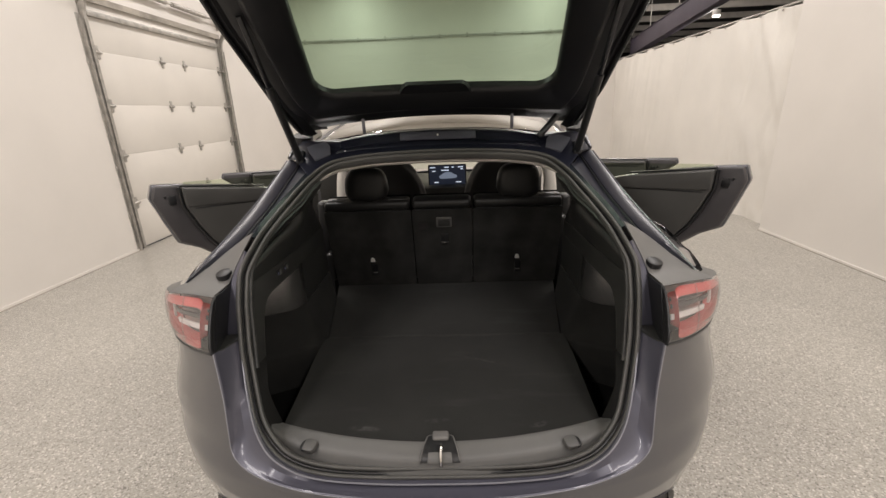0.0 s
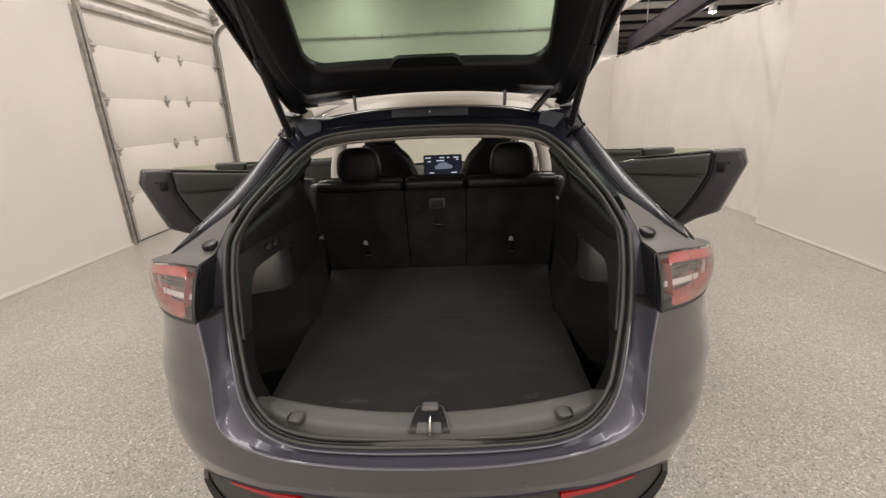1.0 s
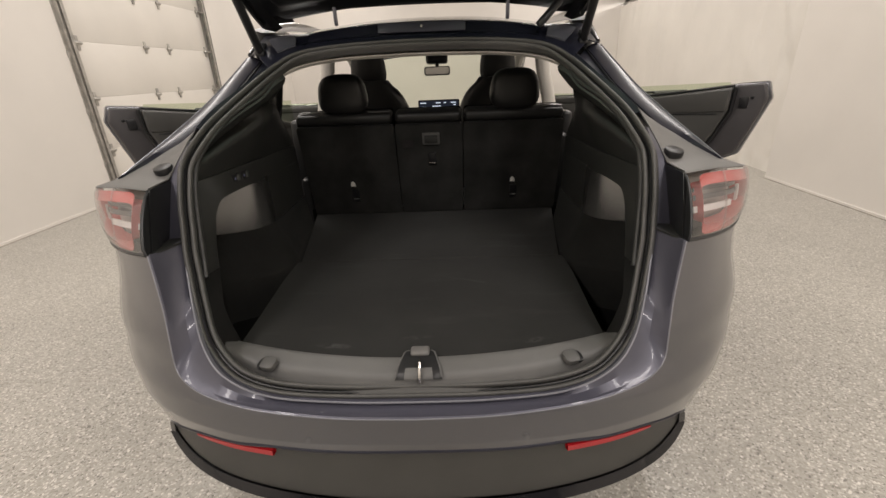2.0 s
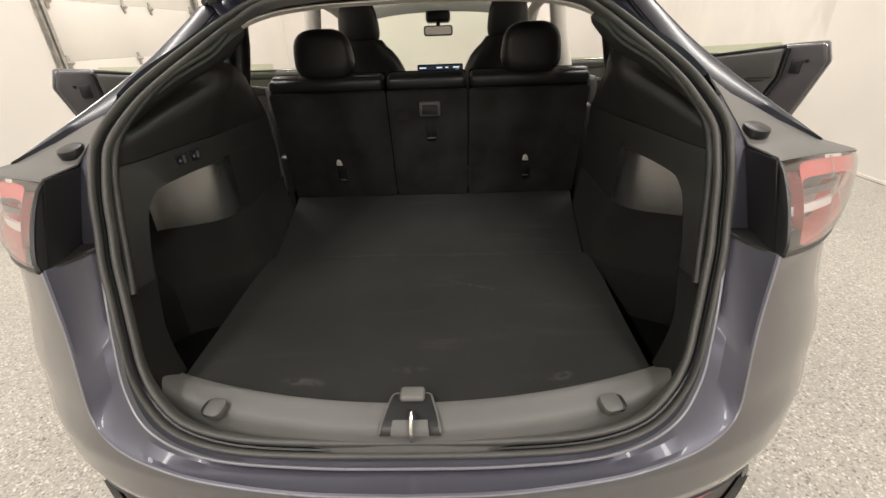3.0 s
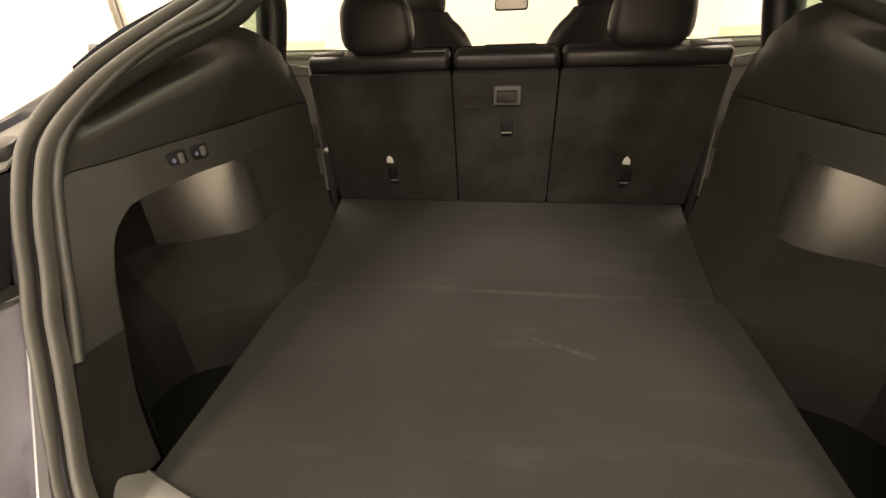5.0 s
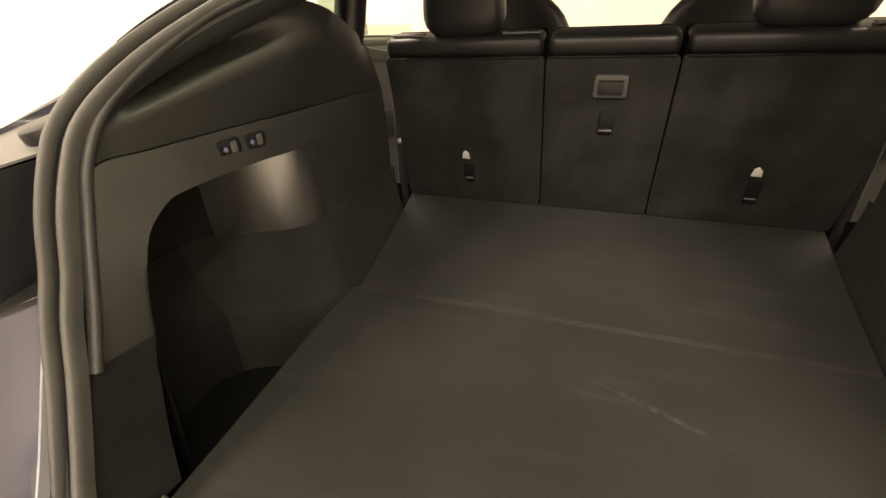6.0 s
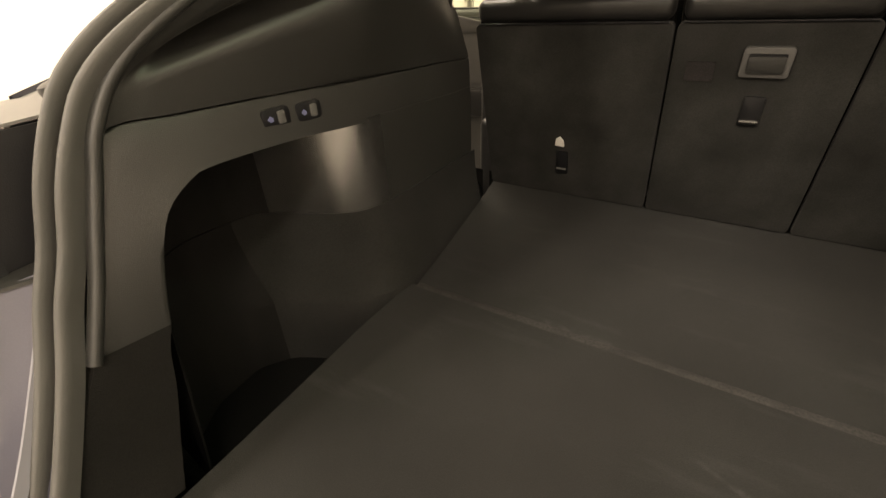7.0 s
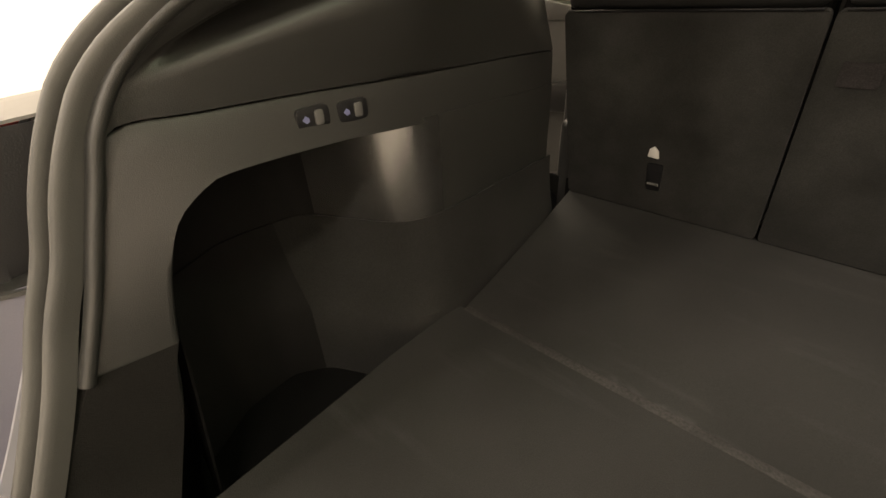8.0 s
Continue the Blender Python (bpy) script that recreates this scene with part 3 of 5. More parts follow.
for s in (1, -1):
    line = [(s * x, y, z) for x, y, z in (skin_x(x, z, 1, 0.007) for x, z in ((.335, .549), (.39, .549), (.44, .547), (.50, .545), (.55, .540)))]
    path = curve(line, 20)
    prof = [[0.5, 0.004], [0.42, 0.008], [-0.42, 0.008], [-0.5, 0.004], [-0.5, -0.006], [0.5, -0.006]]
    rows = []
    for i, p in enumerate(path):
        h = 0.017 * (1 - (i / 19) ** 3 * 0.75)
        out = Vector((p.x * 0.5, -1, 0)).normalized()
        rows.append([p + Vector((0, 0, u * h)) + out * v for u, v in prof])
    part("reflector", sheet(rows, close=True), M_REFLECT, car, "narrow red reflector")
    part("parking_sensor", disc(*skin_x(s * .235 if s > 0 else .235, .607, s, 0.0025), 0.010, 0.006, "y", 0.002, 18), M_PAINT, car)

# flanks, sills, wheels
for s in (1, -1):
    rows = []
    for i in range(11):
        z = lerp(.30, 1.085, i / 10)
        rows.append([(s * wide(z) * k, y, z) for y, k in ((rear(z) + DEEP, 1), (1.25, 1.0), (1.45, 0.995))])
    part("quarter_panel", sheet(rows, thick=0.004), M_PAINT, car, "slate metallic rear quarter panel")
    rows = []
    for i in range(11):
        z = i / 10
        rows.append([(s * .94 * k, y, lerp(.26, table(y, [3.42, 3.8, 4.2, 4.5, 4.66, 4.74], [1.05, .97, .88, .79, .68, .62]), z)) for y, k in ((3.42, .975), (3.8, .985), (4.2, .96), (4.5, .86), (4.66, .6), (4.72, .3), (4.74, 0))])
    part("front_wing", sheet(rows, thick=0.004), M_PAINT, car)
    part("sill", box(min(s * .70, s * .90), max(s * .70, s * .90), 1.45, 3.42, .22, .36, 0.03), M_PAINT, car)
    for y in (1.03, 3.92):
        wheel = part("wheel", disc(s * .80, y, .345, .345, .22, "x", 0.05, 40), M_TYRE, car)
        part("rim", disc(s * .905, y, .345, .245, .02, "x", 0.006, 40), M_RIM, wheel)
        part("wheel_housing", disc(s * .66, y, .40, .40, .10, "x", 0.02, 32), M_BLACK, car)
part("underbody", box(-.58, .58, .65, 4.3, .20, .26, 0.02), M_BLACK, car)
hood = [[(x * w, y, z - 0.06 * x * x) for x in np.linspace(-1, 1, 13)] for y, z, w in ((3.70, .995, .80), (3.9, .965, .80), (4.2, .90, .78), (4.5, .80, .68), (4.70, .66, .50))]
part("bonnet", sheet(hood, thick=0.01), M_PAINT, car)

# ---------------------------------------------------------------- rear opening: painted gutter, seal, pillars
KLINE = [(0, .060, .661), (.17, .061, .664), (.33, .068, .679), (.43, .090, .716), (.490, .135, .764), (.530, .195, .835), (.557, .252, .92), (.570, .290, .985),
         (.580, .330, 1.06), (.590, .372, 1.13), (.588, .43, 1.193), (.570, .54, 1.257), (.533, .68, 1.316), (.497, .81, 1.376), (.43, .885, 1.424), (.30, .915, 1.446), (.15, .925, 1.452), (0, .928, 1.454)]
SLINE = [(0, .098, .660), (.17, .098, .662), (.31, .100, .674), (.405, .115, .697), (.462, .143, .732), (.500, .175, .775), (.522, .210, .83), (.540, .244, .89), (.554, .273, .95), (.562, .300, 1.0),
         (.567, .323, 1.055), (.570, .350, 1.105), (.571, .379, 1.145), (.559, .428, 1.186), (.545, .512, 1.231), (.508, .665, 1.299), (.466, .79, 1.357), (.40, .845, 1.398), (.28, .868, 1.416), (.14, .876, 1.423), (0, .878, 1.425)]


def whole(line):
    """A closed loop from its half."""
    return [Vector(p) for p in line] + [Vector((-x, y, z)) for x, y, z in line[-2:0:-1]]


def facing_of(p):
    """The way the opening looks at a height: rearwards below, up and rearwards along the raked pillars."""
    f = table(p.z, [0.64, 0.74, 1.05, 1.17, 1.4], [0, 1, 1, 2, 2])
    low, mid, high = Vector((0, -0.55, 0.83)), Vector((0, -0.90, 0.42)), Vector((0, -0.52, 0.85))
    return (low.lerp(mid, f) if f < 1 else mid.lerp(high, f - 1)).normalized()


loop_s = curve(whole(SLINE), 220, True)
up_s = [(facing_of(p) + Vector((-0.55 * min(max(p.x / .5, -1), 1) ** 3, 0, 0))).normalized() for p in loop_s]
two_lips = []
for c0, r, h in ((-0.0104, 0.0064, 0.011), (0.0104, 0.0064, 0.012)):
    two_lips += [(c0 + r * math.cos(a), h * math.sin(a)) for a in np.linspace(math.pi, 0, 8)] + ([(-0.0032, -0.014), (0.0032, -0.014)] if c0 < 0 else [])
two_lips += [(0.0176, -0.014), (-0.0174, -0.014)]
seal = part("door_seal", swept(loop_s, up_s, two_lips, close=True), M_RUBBER, car, "double-lipped grey rubber seal round the opening", sharp=60)

# Black core added between the lips as the groove's shade.
part("groove_shade_core", tube([p - u * .0045 for p, u in zip(loop_s, up_s)], .0034, 6), M_BLACK, seal)

# gutter between the crease of the skin and the seal
crease = [Vector(skin_x(x, z)) for x, z in CREASE]
half_c = curve(crease, 46)
half_k = curve([Vector(p) for p in KLINE[:8]], 46)
half_in = curve([Vector(p) for p in SLINE[:10]], 46)
for s in (1, -1):
    rows = []
    for c, k, q in zip(half_c, half_k, half_in):
        lipped = c + Vector((-0.003 * (c.x > .5), 0.004, 0.003))
        row = [c, lipped, lipped.lerp(k, .12) + Vector((0, 0.004, -0.003)), lipped.lerp(k, .5) + Vector((0, 0.010, -0.005)), k + Vector((0, 0.006, -0.004)), q + Vector((0, 0.012, -0.012))]
        rows.append([(s * v.x, v.y, v.z) for v in row])
    part("rear_gutter", sheet(rows), M_GUTTER, car, "painted gutter round the tailgate opening", sharp=25)
bead = curve([Vector((-x, y, z)) for x, y, z in KLINE[6:0:-1]] + [Vector(p) for p in KLINE[:7]], 120)
part("gutter_flange", swept(bead, [facing_of(p) for p in bead], [(-0.002, -0.004), (-0.002, 0.007), (0, 0.008), (0.002, 0.007), (0.002, -0.004)]), M_EDGE, car)
# Thin pale tube drawn as the highlight on the crease.
crest = [Vector((-p.x, p.y, p.z)) for p in half_c[::-1]] + half_c[1:]
part("crease_edge", tube(crest, .0016, 6), M_EDGE, car, "pale line for the highlight along the bumper crease")

DLINE = [(.748, .368, 1.117), (.735, .45, 1.148), (.718, .55, 1.186), (.697, .66, 1.232), (.672, .77, 1.285), (.645, .88, 1.348), (.618, .98, 1.41)]
BLINE = [(.748, .372, 1.115), (.715, .45, 1.139), (.676, .545, 1.176), (.648, .66, 1.228), (.622, .77, 1.280), (.598, .88, 1.342), (.575, .97, 1.398)]
for s in (1, -1):
    o = curve(DLINE, 30)
    k = curve(KLINE[9:14], 30)
    k2 = curve(SLINE[12:17], 30)
    nb = curve(BLINE, 30)
    rows = []
    for i in range(30):
        f = i / 29
        a, b, q = o[i], k[i], k2[i]
        n = nb[i]
        rows.append([a + Vector((.028, .03, -.035)), a + Vector((.010, .006, -.008)), a, a.lerp(n, .5) + Vector((0, -.002, .004)), n, n + Vector((-.005, .004, -.008)), n.lerp(b, .5) + Vector((0, .012, -.016)), b, q + Vector((0, .012, -.012))])
    rows = [[(s * v.x, v.y, v.z) for v in r] for r in rows]
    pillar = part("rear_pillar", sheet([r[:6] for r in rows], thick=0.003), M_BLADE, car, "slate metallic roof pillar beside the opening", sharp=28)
    part("inner_gutter", sheet([r[5:] for r in rows[8:]], thick=0.003), M_NAVY, pillar, "gutter inside the pillar, dark reflection in its navy", sharp=28)
    # pale tube added as the highlight on the pillar's outer edge
    part("pillar_highlight_line", tube([Vector(r[1]) + Vector((0, -.002, .003)) for r in rows], .0022, 6), M_CORNER, pillar)
    part("gutter_seal", tube([Vector(r[5]) + Vector((0, -.002, .002)) for r in rows], .0045, 6), M_BLACK, pillar)
    # flank under the pillar with the fixed side glass
    rows = []
    for p in o:
        foot_y = max(p.y + 0.05, .50)
        fx, fz = table(foot_y, [.50, .62, .85], [.852, .885, .90]), table(foot_y, [.50, .62, .85], [1.062, 1.078, 1.085])
        rows.append([(s * (p.x + .028), p.y + .03, p.z - .035), (s * lerp(p.x + .028, fx, .55), foot_y + .02, lerp(p.z - .035, fz, .5)), (s * fx, foot_y + .04, fz)])
    part("flank_shoulder", sheet(rows, thick=0.003), M_PAINT, car)
    # lamp pocket, web, shelf over the lamp, stop
    sx = lambda pts: [(s * x, y, z) for x, y, z in pts]
    bm = sheet([sx([(.622, .286, 1.105), (.619, .32, 1.107), (.616, .362, 1.109)]), sx([(.608, .212, .975), (.615, .26, .976), (.621, .302, .977)])], thick=0.004)
    part("lamp_pocket", bm, M_BLACK, car, "matt black inner wall of the tail lamp")
    wa = curve([KLINE[7], KLINE[8], KLINE[9], KLINE[10]], 14)
    ws = [p + Vector((0, .012, -.010)) for p in curve(SLINE[9:14], 14)]
    wb = curve([(.621, .304, .978), (.620, .325, 1.035), (.617, .362, 1.111), (.612, .405, 1.15), (.600, .45, 1.19)], 14)
    part("pillar_web", sheet([[(s * q.x, q.y, q.z)] + [(s * a.lerp(b, f).x, a.lerp(b, f).y + .004, a.lerp(b, f).z - .003) for f in (0, .3, .7, 1)] for a, b, q in zip(wa, wb, ws)], thick=0.003), M_GUTTER, car, "grey painted web beside the seal")
    part("pillar_foot", sheet([sx([(.573, .270, .977), (.590, .228, .976), (.606, .202, .975)]), sx([(.568, .300, .980), (.598, .306, .978), (.622, .302, .976)])], thick=0.004), M_PLASTIC, car)
    shelf = [[(.622, .284, 1.104), (.70, .299, 1.111), (.775, .322, 1.108)], [(.622, .288, 1.109), (.70, .304, 1.114), (.773, .328, 1.111)], [(.616, .362, 1.115), (.69, .367, 1.120), (.752, .378, 1.117)],
             [(.612, .41, 1.150), (.665, .43, 1.144), (.717, .445, 1.139)], [(.600, .455, 1.192), (.64, .49, 1.177), (.694, .505, 1.162)], [(.590, .51, 1.23), (.63, .55, 1.208), (.676, .55, 1.178)]]
    part("lamp_shelf", sheet([sx(r) for r in shelf], thick=0.003), M_SHELF, car, "grey shelf over the tail lamp", sharp=60)
    stop = part("rubber_stop", disc(0, 0, 0, 0.023, 0.024, "z", 0.005, 28), M_BLACK, car, "round black rubber stop")
    stop.matrix_basis = pose(s * .641, .391, 1.130, 16, s * 4, 0)

# tail lamps
LAMP_TOP = [(.623, .286, 1.103), (.70, .300, 1.110), (.768, .325, 1.107), (.822, .382, 1.096), (.855, .450, 1.082)]
for s in (1, -1):
    lo = curve([skin_x(x, z, 1, -.002) for x, z in ((.606, .976), (.66, .971), (.72, .966), (.79, .961), (.85, .967), (.895, .99))], 30)
    hi = curve(LAMP_TOP, 30)

    def at(u, v, inset):
        i = min(max(u, 0), 1) * 29
        j = min(int(i), 28)
        a, b = lo[j].lerp(lo[j + 1], i - j), hi[j].lerp(hi[j + 1], i - j)
        p = a.lerp(b, v)
        out = Vector((lerp(.25, .9, u), lerp(-1, -.45, u), .05)).normalized()
        p = p + out * (.013 * max(math.sin(math.pi * v), 0) ** .5 - inset)
        return (s * p.x, p.y, p.z)

    def band(u0, u1, v0, v1, inset, nu=14, nv=4, thick=0.006):
        return sheet([[at(lerp(u0, u1, i / nu), lerp(v0, v1, j / nv), inset) for i in range(nu + 1)] for j in range(nv + 1)], thick=thick)

    lamp = part("tail_light", band(.085, 1, .04, .97, .045, 24, 8), M_LAMPGREY, car, "tail lamp with red ring and clear middle")
    ring = bmesh.new()
    outer = rounded(.10, .975, .045, .955, .06, 6)
    inner = rounded(.105, .85, .20, .79, .05, 6)
    fine = lambda loop: [tuple(lerp(p, q, k / 8) for p, q in zip(a, b)) for a, b in zip(loop, loop[1:] + loop[:1]) for k in range(8)]
    outer, inner = fine(list(outer)), fine(list(inner))
    rows = []
    for f in (0, .33, .66, 1):
        rows.append([at(lerp(a[0], b[0], f), lerp(a[1], b[1], f), .0035 + .003 * math.sin(math.pi * f)) for a, b in zip(outer, inner)])
    rows.append([at(*b, .040) for b in inner])
    part("red_ring", sheet(rows, close=True), M_RED, lamp, "red ring of the tail lamp")
    part("light_bar", band(.075, .48, .36, .46, .020), M_LAMPWHITE, lamp, "white light bar")
    part("reflector_step", band(.10, .60, .54, .62, .024), M_SILL, lamp)
    part("reflector_step", band(.10, .60, .67, .73, .026), M_SILL, lamp)
    part("light_bar", band(.60, .66, .38, .66, .020, 4, 6), M_LAMPWHITE, lamp)
    part("moulding_seam", band(.30, .312, .02, .98, .001, 2, 10, .002), M_LENS, lamp)
    part("lens", band(0, 1, 0, 1, 0, 28, 10, 0), M_LENS, lamp, "clear outer lens")
    part("lens_top", sheet([[at(u / 20, 1, 0) for u in range(2, 21)], [(lambda p: (p[0] * .97, p[1] + .03, p[2] + .003))(at(u / 20, 1, 0)) for u in range(2, 21)]]), M_SHELF, lamp)
    part("lamp_side", sheet([[at(.012, v / 10, .002), at(.012, v / 10, .03), at(.05, v / 10, .06)] for v in range(11)], thick=0.002), M_BLACK, lamp)
    part("lens_gasket", tube([Vector(at(u / 21, 0, .001)) for u in range(22)], .005, 6), M_BLACK, lamp)
    part("lens_gasket", tube([Vector(at(0, v / 10, .001)) for v in range(11)], .004, 6), M_BLACK, lamp)

# ---------------------------------------------------------------- roof and glass
ROOF = [(1.08, 1.512), (1.4, 1.555), (1.9, 1.590), (2.4, 1.580), (2.9, 1.520), (3.12, 1.470)]
rows = [[(x * w, y, z - .055 * abs(x) ** 2.4) for x in np.linspace(-1, 1, 17)] for (y, z), w in zip(curve([(y, z, 0) for y, z in ROOF], 6) and [(p.x, p.y) for p in curve([(y, z, 0) for y, z in ROOF], 14)], np.interp(np.linspace(0, 1, 14), [0, .4, 1], [.56, .60, .58]))]
part("roof_glass", sheet(rows, thick=0.006), M_ROOFGLASS, car, "dark tinted glass roof")
head = curve([(.40, .897, 1.435)] + KLINE[15:] + [(-x, y, z) for x, y, z in KLINE[-2:14:-1]] + [(-.40, .897, 1.435)], 40)
rows = []
for p in head:
    f = (abs(p.x) / .40) ** 2
    rows.append([p + Vector(d) for d in ((0, -.04, -.025), (0, 0, 0), (0, .045, .004), (0, .080, .012), (0, .096, .046 - .012 * f), (0, .105, .052 - .012 * f), (0, .15, .058 - .012 * f))])
part("roof_header", sheet(rows, thick=0.003), M_NAVY, car, "roof edge over the tailgate opening, dark reflection in its navy", sharp=25)
plate = part("header_plate", box(-.155, .155, -.003, .003, -.017, .017, .002), M_GUTTER, car)
plate.matrix_basis = pose(0, 1.010, 1.484, -24, 0, 0)
dot = part("latch_dot", disc(0, -.004, 0, .004, .003, "y", 0, 10), M_WHITE, car)
dot.matrix_basis = pose(0, 1.010, 1.486, -24, 0, 0)
for s in (1, -1):
    sx = lambda pts: [(s * x, y, z) for x, y, z in pts]
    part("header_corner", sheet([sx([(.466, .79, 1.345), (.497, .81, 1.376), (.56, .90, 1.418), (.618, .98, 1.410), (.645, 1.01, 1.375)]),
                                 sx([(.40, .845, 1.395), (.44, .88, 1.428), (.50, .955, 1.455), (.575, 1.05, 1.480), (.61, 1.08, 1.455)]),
                                 sx([(.385, .86, 1.408), (.398, .897, 1.436), (.398, .977, 1.448), (.398, .996, 1.472), (.398, 1.05, 1.482)])], thick=0.004), M_NAVY, car, "corner under the roof edge, dark reflection in its navy", sharp=30)
    part("hinge_plate", sheet([sx([(.528, .955, 1.460), (.500, .975, 1.470), (.462, 1.000, 1.477)]), sx([(.505, .905, 1.444), (.470, .925, 1.452), (.432, .950, 1.461)]), sx([(.470, .858, 1.417), (.440, .870, 1.428), (.416, .884, 1.436)])], thick=0.005), M_CORNER, car, "hinge plate in paint made pale as if lit", sharp=60)
    part("hinge_boss", disc(s * .545, .925, 1.432, .018, .03, "x", .004, 16), M_BLACK, car)
    part("hinge_arm", tube(curve([(s * .305, 1.035, 1.503), (s * .305, 1.030, 1.520), (s * .305, 1.028, 1.56)], 10), .007, 8), M_CORNER, car)
    if s > 0:
        part("wiring_boot", tube(curve([(.40, .95, 1.47), (.43, .955, 1.50), (.475, .985, 1.545)], 8), .013, 10), M_BLACK, car)
    rail_pts = curve([(s * .616, .99, 1.415), (s * .612, 1.08, 1.462), (s * .645, 1.4, 1.525), (s * .66, 1.9, 1.555), (s * .66, 2.4, 1.54), (s * .66, 2.9, 1.47), (s * .70, 3.4, 1.27), (s * .74, 3.75, 1.08)], 34)
    part("roof_rail", tube(rail_pts, [lerp(.010, .038, min(i / 7, 1)) for i in range(34)], 10), M_PAINT, car)
    part("roof_rail_lining", tube([p + Vector((-s * .02, 0, -.035)) for p in rail_pts[5:]], .034, 8), M_LINER, car, "pale lining along the roof rail")
    part("door_pillar", tube(curve([(s * .655, 2.25, 1.53), (s * .70, 2.30, 1.3), (s * .76, 2.33, 1.05), (s * .80, 2.33, .4)], 14), .045, 10), M_LINER, car, "pale pillar between the side doors")
    part("rear_door_pillar", tube(curve([(s * .578, 1.08, 1.50), (s * .606, 1.125, 1.33), (s * .632, 1.12, 1.20), (s * .655, 1.08, 1.05), (s * .68, 1.05, .85)], 14), [.040] * 14, 10), M_BLACK, car, "black pillar behind the rear door")
shield = [[(x * w, y + .10 * (1 - x * x), z) for x in np.linspace(-1, 1, 13)] for y, z, w in ((3.02, 1.475, .60), (3.3, 1.33, .65), (3.55, 1.14, .70), (3.70, 1.0, .72))]
part("windscreen", sheet(shield), M_CLEAR, car, "slightly green windscreen")
# lining at the rear edge of the roof
inner = [(0, .895, 1.392), (.14, .893, 1.390), (.27, .886, 1.385), (.385, .866, 1.370), (.455, .82, 1.342), (.49, .79, 1.318)]
front = [(0, 1.03, 1.452), (.14, 1.03, 1.450), (.28, 1.03, 1.444), (.42, 1.03, 1.42), (.53, 1.04, 1.375), (.555, 1.05, 1.34)]
ia, fa = curve([(-x, y, z) for x, y, z in inner[:0:-1]] + inner, 40), curve([(-x, y, z) for x, y, z in front[:0:-1]] + front, 40)
part("roof_lining", sheet([[a + Vector((0, -.012, .006)), a, a.lerp(b, .5), b] for a, b in zip(ia, fa)], thick=0.004), M_LINER, car, "pale fabric lining round the top of the opening")

# ---------------------------------------------------------------- tailgate, open
PHI = radians(38)
HY, HZ = 1.052, 1.553


def gate(s, x, h=0.0):
    """A point of the open tailgate: s metres from the hinge, x across, h above the inner face."""
    d = Vector((0, -math.cos(PHI), math.sin(PHI)))
    n = Vector((0, math.sin(PHI), math.cos(PHI)))
    p = Vector((0, HY, HZ)) + d * s + n * (h - 0.030 * (abs(x) / 0.6) ** 2)
    return (x, p.y, p.z)


GATE_W = lambda s: table(s, [-.06, 0, .17, .37, .52, .72, .84], [.588, .604, .634, .645, .655, .655, .64])
GLASS_S0, GLASS_S1 = .187, .77
R_GLASS = .070


def GLASS_W(s):
    """Half width of the rear glass, with rounded corners towards the hinge."""
    u = min(max((GLASS_S0 + R_GLASS - s) / R_GLASS, 0), 1)
    return table(s, [.26, .47, .73, .77], [.436, .420, .396, .38]) - R_GLASS * (1 - math.sqrt(1 - u * u))


tailgate = part("tailgate", sheet([[gate(s, x * GATE_W(s), .075 - .035 * abs(x) ** 6) for x in np.linspace(-1, 1, 25)] for s in (-.06, -.03, .0, .03)], thick=0.004), M_PAINT, car, "open tailgate with dark trim and green glass")


def hem(x, y, z, w):
    """A point of the gate's lower section: x from -1 to 1 across a half width w; the section droops towards its sides and swings up with the gate."""
    r, c, n = radians(11.5), y - 1.05, z - .05 * (abs(x) * w / .5) ** 2 - 1.53
    return (x * w, 1.05 + c * math.cos(r) + n * math.sin(r), 1.53 - c * math.sin(r) + n * math.cos(r))


over = [(.185, 2.005, .585), (.12, 2.000, .600), (.03, 1.950, .590), (-.06, 1.885, .565), (-.118, 1.830, .525), (-.124, 1.812, .515)]
part("outer_skin", sheet([[hem(x, *r) for x in np.linspace(-1, 1, 25)] for r in over], thick=0.004), M_PAINT, tailgate)
for s in (1, -1):
    ss = list(np.linspace(-.05, .83, 38))
    rows = [[gate(q, s * GATE_W(q), .03), gate(q, s * (GATE_W(q) - .008), .005), gate(q, s * (GATE_W(q) - .05), -.012), gate(q, s * (GATE_W(q) - .075), .002)] for q in ss]
    part("edge_channel", sheet(rows), M_BLACK, tailgate)
    part("inner_frame", sheet([[gate(q, s * lerp(.47, GATE_W(q) - .03, f), .016) for f in (0, .5, 1)] for q in np.linspace(-.04, .26, 9)], thick=0.003), M_BLACK, tailgate)
    rows = [[gate(q, s * GATE_W(q), .045), gate(q, s * GATE_W(q), .03)] for q in ss]
    part("skin_edge", sheet(rows, thick=0.003), M_PAINT, tailgate)
    rim_q = list(np.linspace(-.02, .82, 32))
    part("strut_shadow_seal", tube([Vector(gate(q, s * (GATE_W(q) - .028), -.012)) for q in rim_q], .008, 6), M_BLACK, tailgate)


def hinge_line(x):
    """Distance from the hinge at which the inner trim ends, and its height there."""
    return .029 - .078 * (x / .55) ** 2, -.010 + .034 * (x / .55) ** 2


